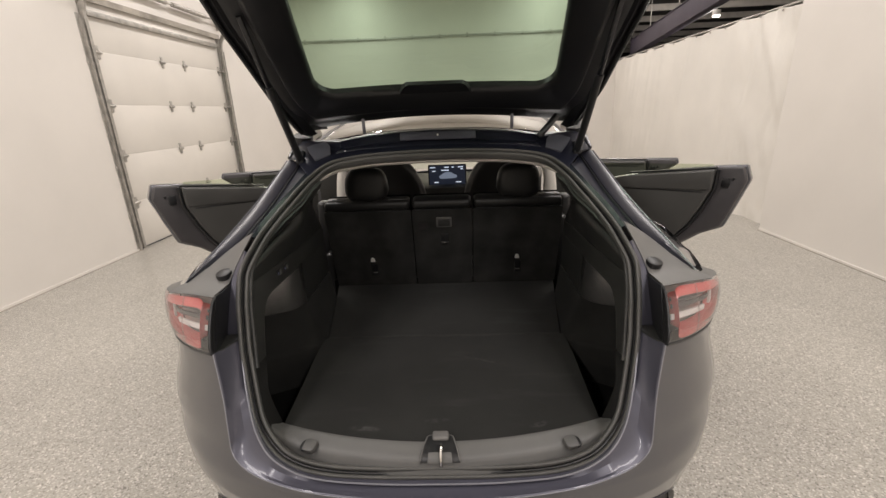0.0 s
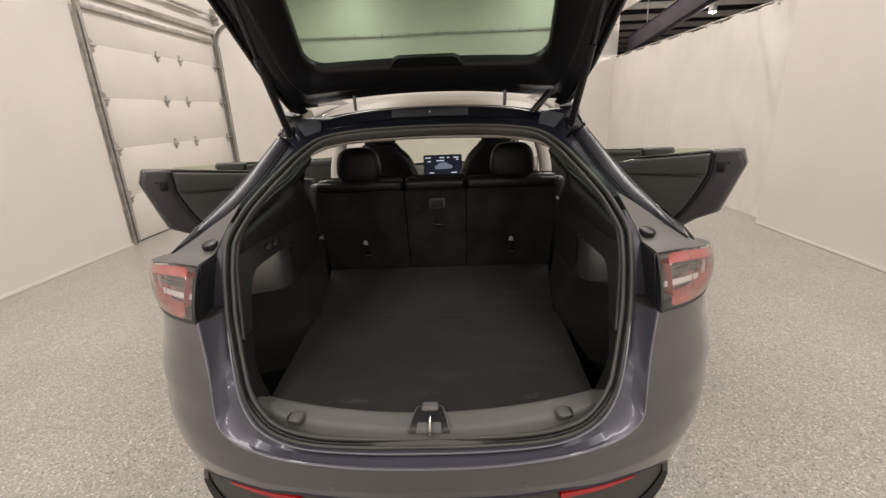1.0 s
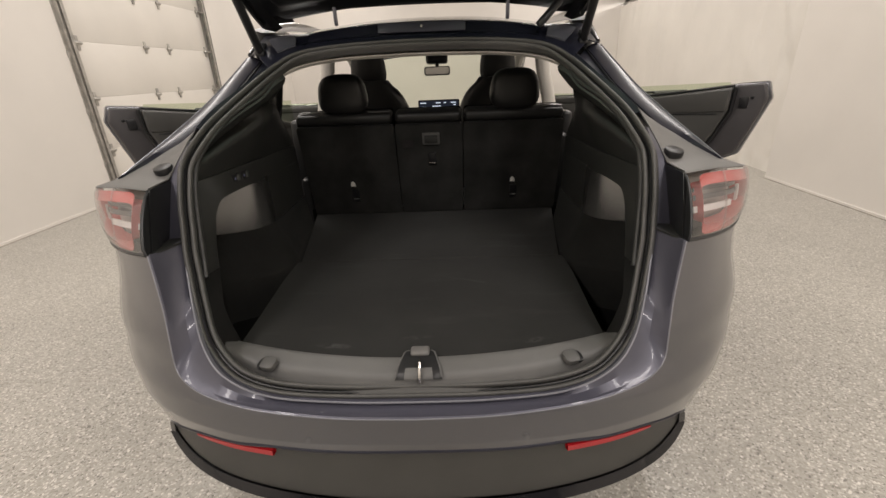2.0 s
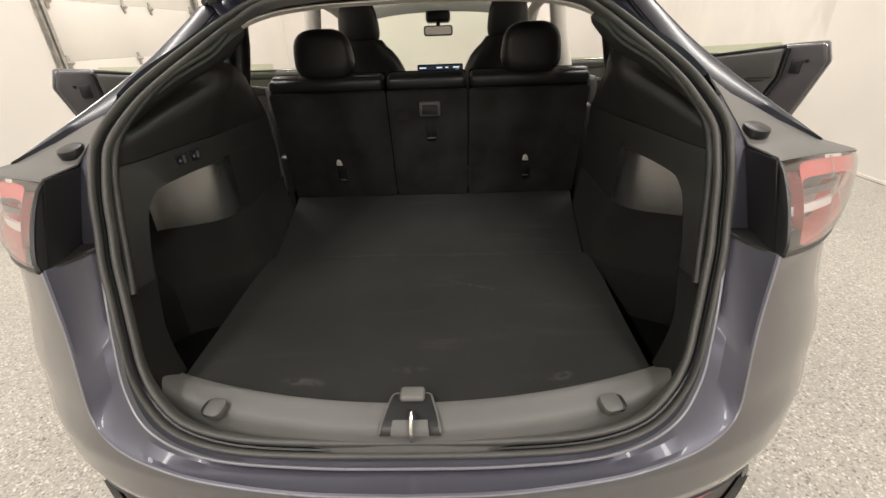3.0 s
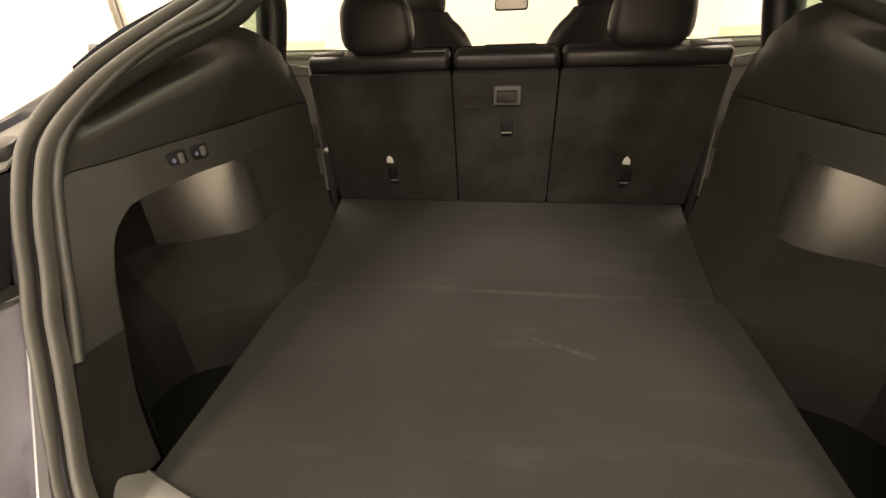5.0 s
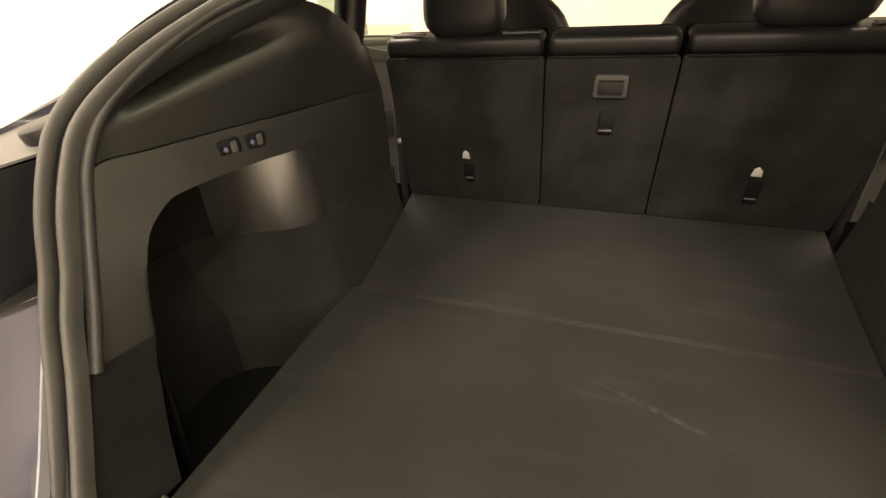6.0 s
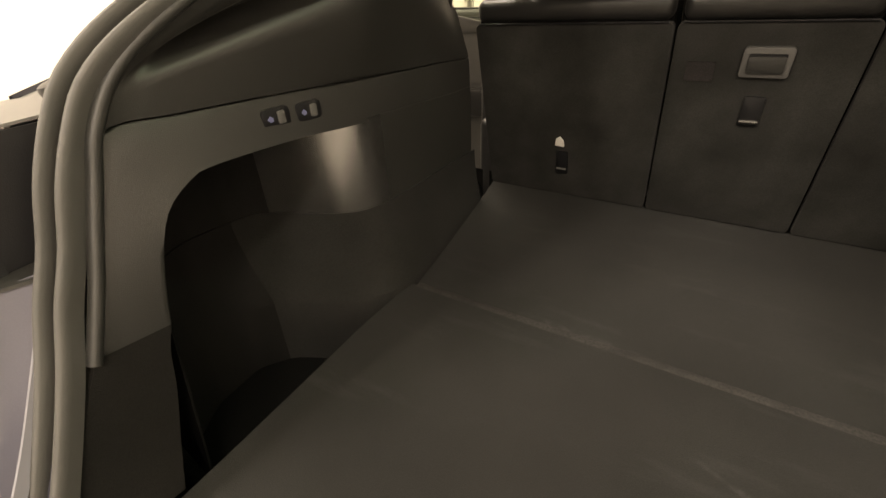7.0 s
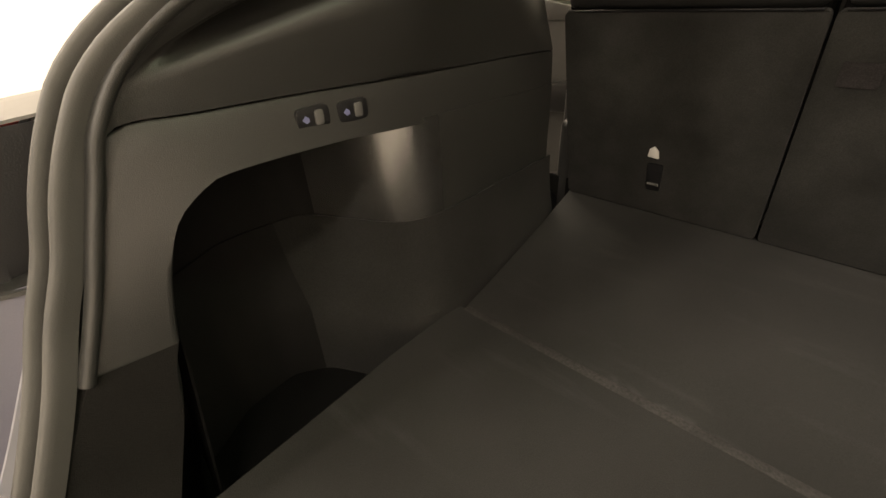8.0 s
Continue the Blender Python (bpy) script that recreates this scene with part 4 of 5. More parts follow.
def trim_ring(s):
    """Pairs of points on the rounded glass opening and on the outer edge of the inner trim, from the middle of the hinge side round to the free end."""
    flat = GLASS_W(GLASS_S0)
    for x in np.linspace(0, flat, 14):
        yield (GLASS_S0, s * x, -.003), (hinge_line(x * 1.16)[0], s * x * 1.16, hinge_line(x * 1.16)[1])
    cx, cq = flat * 1.16, GATE_W(-.03) - .055
    low = hinge_line(cq)[0]
    for a in np.linspace(.06, 1, 18):
        q = GLASS_S0 + R_GLASS * (1 - math.cos(a * HALF_PI))
        if a < .5:
            x = lerp(cx, cq, a * 2)
            edge = (hinge_line(x)[0], s * x, hinge_line(x)[1])
        else:
            u = lerp(low, GLASS_S0 + R_GLASS, a * 2 - 1)
            edge = (u, s * (GATE_W(u) - .055), lerp(hinge_line(cq)[1], -.004, min((a * 2 - 1) * 2, 1)))
        yield (q, s * GLASS_W(q), -.003), edge
    for q in np.linspace(GLASS_S0 + R_GLASS, GLASS_S1, 14)[1:]:
        yield (q, s * GLASS_W(q), -.003), (q, s * (GATE_W(q) - .055), -.004)


ring = [r for r in trim_ring(-1)][::-1] + [r for r in trim_ring(1)][1:]
rows = []
for g, e in ring:
    row = [gate(g[0], g[1], .018)]
    for f, h in ((0, 0), (.04, -.009), (.12, -.015), (.35, -.019), (.56, -.021), (.62, -.019), (.68, -.008), (.80, -.006), (.94, -.004), (1, 0)):
        row.append(gate(lerp(g[0], e[0], f), lerp(g[1], e[1], f), lerp(g[2], e[2], f) + h))
    row.append((row[-1][0], row[-1][1] + .004, row[-1][2] + .022))
    rows.append(row)
part("inner_trim", sheet(rows, thick=0.003), M_BLACK, tailgate, "black moulded trim round the rear glass")
cover = [(-.138, .178), (-.118, .214), (-.102, .224), (.102, .224), (.118, .214), (.138, .178)]
bm = bmesh.new()
lo = [bm.verts.new(gate(s, x, -.006)) for x, s in cover]
hi = [bm.verts.new(gate(s, x * .96, -.022)) for x, s in cover]
bm.faces.new(hi)
for i in range(len(cover)):
    j = (i + 1) % len(cover)
    bm.faces.new((lo[i], lo[j], hi[j], hi[i]))
part("brake_lamp_cover", bm, M_BLACK, tailgate, "black cover of the high brake lamp")
part("window", sheet([[gate(s, x * (GLASS_W(min(max(s, .29), GLASS_S1)) + .02), .030) for x in np.linspace(-1, 1, 17)] for s in np.linspace(.01, .80, 14)]), M_GLASS, tailgate, "green tinted rear window")
under = [(.220, 1.918, .50), (.175, 1.880, .535), (.10, 1.822, .545), (.03, 1.772, .530), (-.008, 1.748, .512), (-.022, 1.742, .505), (-.034, 1.744, .503), (-.07, 1.768, .508), (-.122, 1.808, .514)]
part("lower_trim", sheet([[hem(x, *r) for x in np.linspace(-1, 1, 33)] for r in under], thick=0.003), M_PLASTIC, tailgate, "dark grey moulded lower trim panel")
for s in (1, -1):
    part("trim_end", sheet([[hem(s, *a), hem(s, *b)] for a, b in zip((over[0], over[1], over[2], over[3], over[4], over[5]), (under[0], under[1], under[2], under[4], under[6], under[8]))], thick=0.003), M_PLASTIC, tailgate)
    cup = part("grab_cup", slab(rounded(-.050, .050, -.022, .022, .012), "z", (-.003, .010), .002), M_BLACK, tailgate, "black hand grip in the lower trim")
    cup.matrix_basis = Matrix.Translation(hem(s * .84, -.062, 1.762, .507)) @ pose(0, 0, 0, -44, s * 10, 0)
for x in (-.027, .027):
    ring = ((-1, -.7), (-.7, -1), (.7, -1), (1, -.7), (1, .7), (.7, 1), (-.7, 1), (-1, .7))
    part("latch_jaw", sheet([[hem(x + u * w, -.045 + v * d, z, 1) for u, v in ring] for z, w, d in ((1.800, .021, .022), (1.752, .021, .020), (1.728, .018, .017), (1.714, .013, .012))], close=True), M_SILL, tailgate)
    part("jaw_tip", sheet([[hem(x + u * w, -.045 + v * .011, z, 1) for u, v in ring] for z, w in ((1.716, .012), (1.709, .011), (1.709, .001))], close=True), M_BLACK, tailgate)
for s in (1, -1):
    low, top = Vector((s * .535, .885, 1.412)), Vector(gate(.56, s * .556, -.016))
    lift = part("gas_strut", tube([low, low.lerp(top, .58)], .014, 12), M_BLACK, car, "black powered strut of the tailgate")
    part("strut_rod", tube([low.lerp(top, .56), top], .009, 10), M_GLOSSBLACK, lift)
    part("strut_joint", disc(*low, .016, .03, "x", .004, 14), M_BLACK, lift)

# ---------------------------------------------------------------- load space
FZ = .703
tray = [[(x * table(y, [.16, .25, .35, .50, .60, .755], [.462, .469, .473, .481, .487, .488]), y, FZ) for x, y in ((x, lerp(.159 + .085 * x * x, .755, f)) for x in np.linspace(-1, 1, 41))] for f in np.linspace(0, 1, 14)]
part("cargo_floor", sheet(tray, thick=0.018), M_CARPET, car, "black carpeted cargo floor board, lightly scuffed", sharp=60)
fore = [[(x * lerp(.474, .566, f), lerp(.758, 1.31, f), FZ + .022 * f * f) for x in np.linspace(-1, 1, 31)] for f in np.linspace(0, 1, 12)]
part("fore_floor", sheet(fore, thick=0.018), M_CARPET, car, "black carpeted flap in front of the cargo board", sharp=60)
plan = [(.47, .125), (.575, .22), (.66, .33), (.755, .45), (.765, .60), (.765, 1.31)]
plan = [(x, y) for x, y in plan] + [(-x, y) for x, y in plan[::-1]]
tub = slab(plan, "z", (.545, .56))
join(tub, sheet([[(x, y, .55) for x, y in plan], [(x, y, .655 if y < .3 else .86 if y < .4 else 1.10 if y < 1.3 else .74) for x, y in plan]], close=True, thick=0.004))
crease_rows = [[(x, .7485, FZ + .0004), (x, .7535, FZ + .0012), (x, .7595, FZ + .0012), (x, .7645, FZ + .0004)] for x in np.linspace(-.472, .472, 40)]
part("fold_crease", sheet(crease_rows), M_DUST, car, "dusty worn fold across the cargo floor")
part("floor_tub", tub, M_VOID, car, "well under the cargo floor, shade in its black")


def cover_edge(y):
    """Height of the seam between the smooth side cover and the felt below it."""
    return table(y - .010, [.34, .50, .55, .60, .65, .70, .75, .80, .90, 1.2], [.872, .866, .860, .856, .852, .849, .853, .850, .846, .846])


ARCH_Y = np.linspace(.30, 1.25, 381)
ARCH_X = np.interp(ARCH_Y - .010, [.34, .46, .56, .61, .632, .66, .685, .705, .725, .75, .78, .84, 1.0, 1.2], [.665, .735, .750, .748, .728, .680, .634, .598, .575, .562, .559, .562, .569, .569])
ARCH_LOW = np.interp(ARCH_Y, [.34, .42, .52, .58, .62, .66, .70, .76, 1.3], [.66, .71, .72, .68, .60, .525, .495, .488, .572])
BLUR = np.exp(-(np.arange(-12, 13) / 4.0) ** 2)
ARCH_X, ARCH_LOW = (np.convolve(np.pad(v, 12, mode="edge"), BLUR / BLUR.sum(), mode="valid") for v in (ARCH_X, ARCH_LOW))


def wheel_arch_x(y, z):
    up = table(y, ARCH_Y, ARCH_X)
    low = table(y, ARCH_Y, ARCH_LOW)
    e = cover_edge(y)
    f = min(max((e - z) / (e - .71), 0), 1)
    return lerp(up, low, f ** 1.6)


A_LINE = [(.537, .268, .882), (.549, .303, .95), (.558, .330, 1.01), (.563, .352, 1.06), (.566, .385, 1.096), (.565, .46, 1.095), (.563, .60, 1.091), (.565, .75, 1.084), (.570, .90, 1.079), (.573, 1.04, 1.075), (.571, 1.155, 1.07)]
PANEL_TOP = [(0.564, 0.368, 1.100), (0.566, 0.407, 1.132), (0.560, 0.462, 1.166), (0.542, 0.572, 1.209), (0.510, 0.697, 1.248), (0.488, 0.772, 1.268), (0.530, 0.907, 1.245), (0.572, 1.047, 1.213), (0.603, 1.130, 1.190), (0.600, 1.155, 1.165)]
B_LINE = [(0.540, 0.353, 0.870), (0.540, 0.361, 0.905), (0.540, 0.376, 0.955), (0.542, 0.399, 1.000), (0.545, 0.431, 1.023), (0.547, 0.469, 1.033), (0.550, 0.609, 1.029), (0.554, 0.709, 1.020), (0.558, 0.789, 1.014), (0.564, 0.909, 1.008), (0.569, 1.049, 1.000), (0.569, 1.155, 1.000)]
TOP_LINE = [(.564, .368, 1.098), (.565, .402, 1.144), (.553, .455, 1.187), (.530, .565, 1.246), (.492, .69, 1.292), (.478, .765, 1.329), (.505, .83, 1.335), (.548, .93, 1.285), (.585, 1.04, 1.228), (.598, 1.09, 1.20), (.590, 1.155, 1.165)]


def cover_x(y, z):
    """The cover swings out of the pocket and runs flush with the trim further forward."""
    col = lambda line, k: table(y, [p[1] for p in line[4:]], [p[k] for p in line[4:]])
    f = min(max((z - col(B_LINE, 2)) / (col(A_LINE, 2) - col(B_LINE, 2)), 0), 1)
    flush = lerp(col(B_LINE, 0), col(A_LINE, 0), f) + .0015
    g = min(max((y - .735) / .05, 0), 1)
    return lerp(wheel_arch_x(y, 1.0) + .0015, flush, g * g * (3 - 2 * g))


for s in (1, -1):
    trim_a, trim_b = curve(A_LINE, 60), curve(B_LINE, 60)
    rows = []
    for a, b in zip(trim_a, trim_b):
        row = [a + Vector((.012, .003, -.0008)), a + Vector((.001, 0, -.0008)), a + Vector((0, 0, -.003)), a.lerp(b, .3), a.lerp(b, .6), a.lerp(b, .93), b, b + Vector((.003, .003, .003)), b + Vector((.03, .008, .008))]
        rows.append([(s * v.x, v.y, v.z) for v in row])
    side = part("side_trim", sheet(rows), M_PLASTIC, car, "charcoal side trim of the load space", sharp=70)
    # bright edge of the trim beside the seal
    edge = curve(A_LINE[:4] + TOP_LINE[:6], 44)
    part("trim_edge", swept([Vector((s * (p.x - .005), p.y + .003, p.z)) for p in edge], [facing_of(p) for p in edge], [(.0085 * math.cos(a), .0075 * math.sin(a)) for a in np.linspace(0, 6.28, 13)[:-1]]), M_PLASTIC, side)
    # black backing added as shade in the gap beside the seal
    part("gap_shade_backing", tube([Vector((s * (p.x + .014), p.y - .010, p.z - .002)) for p in edge], .010, 8), M_BLACK, side)
    # flat upper panel, and the rolled pillar trim that stands proud of it along the seal
    base, top = curve([(x, y, z + .0012) for x, y, z in A_LINE[3:]], 48), curve(PANEL_TOP, 48)
    rows = []
    for i, (a, b) in enumerate(zip(base, top)):
        row = []
        for f in (0, .006, .03, .06, .2, .35, .5, .6, .68, .75, .82, .88, .94, 1):
            p = a.lerp(b, f)
            sink = .048 * min(max((f - .62) / .24, 0), 1) ** 1.3 * min(max((i - 4) / 6, 0), 1) * min(max((30 - i) / 12, 0), 1)
            p = p + Vector((sink + (.008 if f < .005 else 0), 0, -.002 if f < .005 else 0))
            row.append((s * p.x, p.y, p.z))
        q = b + Vector((.03, .006, -.004))
        row.append((s * q.x, q.y, q.z))
        rows.append(row)
    part("upper_trim", sheet(rows), M_PLASTIC, side, sharp=50)
    outer, inner = curve(TOP_LINE[:6] + [(.452, .815, 1.350)], 34), curve(PANEL_TOP[:5] + [(.487, .775, 1.275), (.462, .815, 1.315)], 34)
    rows = []
    for i, (a, b) in enumerate(zip(outer, inner)):
        swell = Vector((-.015, -.007, -.004)) * min(max(i - 5, 0) / 10, 1)
        row = [a + Vector((.02, .012, -.006)), a, a.lerp(b, .25) + swell, a.lerp(b, .6) + swell, a.lerp(b, .9) + swell * .7, b + swell * .3, b + Vector((.004, .002, .004)), b + Vector((.030, .006, .010))]
        rows.append([(s * v.x, v.y, v.z) for v in row])
    part("pillar_trim", sheet(rows), M_PLASTIC, side, sharp=50)
    # side pocket: smooth cover above, felt over the wheel arch below; shade is painted on its rear end
    # near-black sheet that puts shade behind the pocket
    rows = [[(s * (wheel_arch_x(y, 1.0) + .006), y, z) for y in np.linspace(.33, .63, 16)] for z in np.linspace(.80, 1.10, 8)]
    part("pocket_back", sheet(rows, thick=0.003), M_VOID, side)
    ys = list(np.linspace(.36, .54, 10)) + list(np.linspace(.55, .80, 44)) + list(np.linspace(.83, 1.155, 9))
    CUT = 54
    rows = [[(s * cover_x(y, z), y, z) for y, z in ((y, lerp(cover_edge(y), table(y, [p[1] for p in B_LINE[5:]], [p[2] + (.05 if p[1] < .62 else .007) for p in B_LINE[5:]]), f)) for y in ys)] for f in np.linspace(0, 1, 8)]
    part("pocket_cover", sheet([r[26:CUT] for r in rows], thick=0.003), M_COVER, side, "smooth charcoal cover in the side pocket")
    # rear of the cover, its dark reflection put into the colour
    part("pocket_shade_back", sheet([r[:27] for r in rows], thick=0.003), M_POCKETSHADE, side, "rear of the side pocket cover, blackened as shade")
    part("lower_trim", sheet([r[CUT - 1:] for r in rows], thick=0.003), M_PLASTIC, side)
    ys = list(np.linspace(.33, 1.165, 70))
    rows = [[(s * (wheel_arch_x(y, z) - .003), y, z) for y, z in ((y, lerp(.552, .70, i / 2) if i < 3 else lerp(.712, cover_edge(y) + .003, (i - 3) / 11)) for y in ys)] for i in range(15)]
    # rear felt, blackened for the shade behind the trim
    part("pocket_shade_end", sheet([r[:21] for r in rows], thick=0.003), M_POCKETSHADE, side, "rear felt of the side pocket, blackened as shade")
    part("wheel_arch_lining", sheet([r[20:] for r in rows], thick=0.003), M_FELT, side, "black felt over the wheel arch")
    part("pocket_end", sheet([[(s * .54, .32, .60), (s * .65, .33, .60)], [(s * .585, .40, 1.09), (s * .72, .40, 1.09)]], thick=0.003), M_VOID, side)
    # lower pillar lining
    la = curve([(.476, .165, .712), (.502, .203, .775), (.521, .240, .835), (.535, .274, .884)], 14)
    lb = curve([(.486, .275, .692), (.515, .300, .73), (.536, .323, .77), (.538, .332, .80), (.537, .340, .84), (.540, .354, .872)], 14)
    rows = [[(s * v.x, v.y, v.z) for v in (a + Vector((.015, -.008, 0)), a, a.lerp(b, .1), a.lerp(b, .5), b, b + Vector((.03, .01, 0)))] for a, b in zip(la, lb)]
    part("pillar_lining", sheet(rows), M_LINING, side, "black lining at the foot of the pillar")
    # fixed side window over the trim
    rows = [[(s * .57, .90, 1.335), (s * .57, 1.00, 1.40)], [(s * .615, .98, 1.26), (s * .645, 1.20, 1.15)]]
    part("side_window", sheet(rows), M_GLASS, car, "small green side window")
M_PRINT = material("pale_blue_print", (.16, .17, .30), .5)
# seat release switches on the near-side trim
for k, y in enumerate((.582, .641)):
    zc = 1.064 - k * .003
    sw = part("seat_switch", slab(rounded(y - .023, y + .023, zc - .0135, zc + .0135, .007), "x", (-.570, -.5555), .002), M_BLACK, car, "black rocker switch for folding a seat")
    part("rocker", slab(rounded(y + .001, y + .013, zc - .009, zc + .009, .003), "x", (-.560, -.5532), .002), M_SILL, sw)
    part("symbol", slab([(y - .016, zc), (y - .011, zc + .0045), (y - .0065, zc + .001), (y - .0065, zc - .003), (y - .011, zc - .0045)], "x", (-.5570, -.5550)), M_PRINT, sw)

# ---------------------------------------------------------------- sill trim and lock
sill_rows = []
for x in np.linspace(-.474, .474, 61):
    k = (x / .47) ** 2
    rise = .030 * max(0, (abs(x) - .38) / .09) ** 2
    lip, ridge = .155 + .086 * k, .110 + .088 * k
    out = 1 + .055 * max(0, (abs(x) - .30) / .17) ** 2
    sill_rows.append([(x * out * u, y, z) for u, y, z in ((1.03, ridge - .024, .650 + rise), (1.03, ridge - .016, .664 + rise), (1.02, ridge - .006, .684 + rise), (1.01, ridge - .001, .693 + rise), (1.0, ridge + .006, .6985 + rise * .9),
                      (.99, ridge + .015, .7015 + rise * .8), (.97, lerp(ridge, lip, .7), .709 + rise * .3), (1 / out, lip - .004, .712), (1 / out, lip + .001, .7115), (1 / out, lip + .004, .707), (1 / out, lip + .006, .690))])
part("sill_trim", sheet(sill_rows), M_SILL, car, "grey moulded sill trim along the loading edge", sharp=30)
for s in (1, -1):
    cap = part("hook_cover", slab(rounded(-.018, .018, -.016, .020, .012), "z", (-.006, .009), .003), M_SILL, car, "square flap over a lashing hook")
    cap.matrix_basis = pose(s * .362, .155, .700, 14, 0, s * 14)
    # black slab drawn for the soft shadow in the recess
    part("notch_shadow", slab(rounded(s * .016 - .012, s * .016 + .012, -.014, .018, .011), "z", (-.006, .003), .001), M_BLACK, cap)
dish = ((.101, .688, .0535), (.104, .694, .053), (.111, .7015, .051), (.121, .7055, .049), (.140, .7115, .044), (.156, .7155, .039), (.170, .7165, .034))
lock = part("lock_housing", sheet([[(.003 + x * w, y, z + .0025 * (abs(x) < .99)) for x in (-1, -.96, -.5, 0, .5, .96, 1)] for y, z, w in dish], thick=0.004), M_BLACK, car, "black housing of the tailgate lock")
part("bezel", tube(curve([(.003 + x * w, y - .001, z + .0015) for y, z, w in dish[1:] for x in (-1,)] + [(.003 + x * .034, .174, .7165) for x in (-.6, .6)] + [(.003 + w, y - .001, z + .0015) for y, z, w in dish[:0:-1]], 40), .0022, 6), M_SILL, lock)
part("flap", box(-.019, .027, .152, .184, .713, .727, .007, 3), M_SHELF, lock)
part("striker_plate", sheet([[(.003 + x * w * .62, y - .004, z + .006) for x in (-1, -.9, .9, 1)] for y, z, w in dish[:4]], thick=0.003), M_SILL, lock)
part("striker", tube(curve([(.006, .096, .684), (.006, .094, .700), (.006, .104, .718), (.006, .124, .726), (.006, .136, .714)], 14), .0035, 8), M_CHROME, lock)

# ---------------------------------------------------------------- rear seat
for s in (1, -1):
    part("seat_side_pad", box(*sorted((s * .605, s * .655)), 1.37, 1.45, .45, 1.15, .016, 3), M_LEATHER, car)
    part("seat_side_bolster", box(s * .60 - .025, s * .60 + .025, 1.305, 1.62, .45, 1.06 if s > 0 else .89, .018, 3), M_LEATHER, car)
TILT = 13.4


def on_seat(x, v, d=0.0):
    """A pose on the rear face of the seat back: v metres up its slope, d metres out of it towards the load space."""
    return pose(x, 1.272, .722, TILT, 0, 0) @ Matrix.Translation((0, -d, v))


rear_seat = part("rear_seat", box(-.60, .60, 1.33, 1.75, .45, .72, .04, 3), M_LEATHER, car, "black rear bench with a split folding back")
for x0, x1 in ((-.560, -.1475), (-.1425, .1425), (.1475, .566)):
    back = part("seat_back", box(x0 + .003, x1 - .003, .008, .11, 0, .465, .010, 2), M_VOID, rear_seat, "black folding seat back with carpeted rear")
    back.matrix_basis = on_seat(0, 0)
    face = slab(rounded(x0, x1, .004, .428, .010), "y", (-.004, .012), .0025)
    part("carpet_panel", face, M_SEATBACK, back)
    roll = box(x0 + .004, x1 - .004, -.004, .075, .428, .474, .018, 4)
    part("top_roll", roll, M_LEATHER, back)
    part("seam_piping", tube([(x0 + .01, -.005, .430), (x1 - .01, -.005, .430)], .0022, 6), M_BLACK, back)
for x in (-.359, .364):
    tab = part("child_seat_tether", slab([(-.011, -.010), (.012, -.012), (.010, .004), (.001, .014), (-.008, .008)], "y", (-.006, 0), .0015), M_WHITE, rear_seat, "white plastic tag at a tether point")
    tab.matrix_basis = on_seat(x, .161, .005)
    slot = part("tether_slot", slab(rounded(-.015, .015, -.034, .030, .004), "y", (-.004, .004), .001), M_BLACK, rear_seat)
    slot.matrix_basis = on_seat(x + .006, .104, .0045)
    part("bar", tube([(-.012, -.006, -.018), (.012, -.006, -.018)], .003, 6), M_SILL, slot)
clip = part("release_handle", slab(rounded(-.037, .037, -.026, .026, .006), "y", (-.010, .004), .003), M_SILL, rear_seat, "grey pull handle on the middle seat back")
clip.matrix_basis = on_seat(.008, .364, .002)
part("felt_patch", slab(rounded(-.024, .024, -.018, .018, .003), "y", (-.0015, .002)), M_PATCH, rear_seat, "dark square patch on the middle seat back").matrix_basis = on_seat(-.092, .343, .0045)
part("finger_pull", slab(rounded(-.028, .028, -.017, .012, .004), "y", (-.0145, -.009), .002), M_PLASTIC, clip)
part("finger_gap", slab(rounded(-.028, .028, .003, .016, .003), "y", (-.0115, -.0095)), M_BLACK, clip)
slot = part("tether_slot", slab(rounded(-.017, .017, -.030, .028, .004), "y", (-.004, .004), .001), M_BLACK, rear_seat)
slot.matrix_basis = on_seat(.009, .273, .0045)
part("bar", tube([(-.015, -.006, -.020), (.015, -.006, -.020)], .0035, 6), M_CHROME, slot)
for x0, x1 in ((-.540, -.450), (-.250, -.160), (.46, .555)):
    strip = part("belt_guide", box(x0, x1, -.004, .016, .0, .004, .0018), M_SHELF, rear_seat, "pale belt guide on top of the seat back")
    part("slot", box(x0 + .004, x1 - .004, .0, .012, .003, .0046), M_BLACK, strip)
    strip.matrix_basis = on_seat(0, .476, .0) @ pose(0, .02, 0)


def cushion(w, t, h, taper, bm=None):
    """A padded head restraint: width, thickness and height, narrower at the top."""
    b = bmesh.new()
    bmesh.ops.create_cube(b, size=1)
    bmesh.ops.subdivide_edges(b, edges=b.edges[:], cuts=6, use_grid_fill=True)
    for v in b.verts:
        p = v.co * 2
        q = Vector([math.copysign(abs(c), c) for c in p])
        e = 3.4
        r = (abs(q.x) ** e + abs(q.y) ** e + abs(q.z) ** e) ** (1 / e)
        m = max(abs(q.x), abs(q.y), abs(q.z))
        q *= m / r if r else 1
        f = (q.z + 1) / 2
        v.co = Vector((q.x * w / 2 * lerp(1, taper, f ** 1.5), q.y * t / 2 * lerp(1, .75, f), f * h))
    return b


for x in (-.352, .361):
    rest = part("head_restraint", cushion(.212, .105, .158, .84), M_LEATHER, rear_seat, "rounded black head restraint", sharp=80)
    rest.matrix_basis = pose(x, 1.215, 1.185, 9, 0, 0)

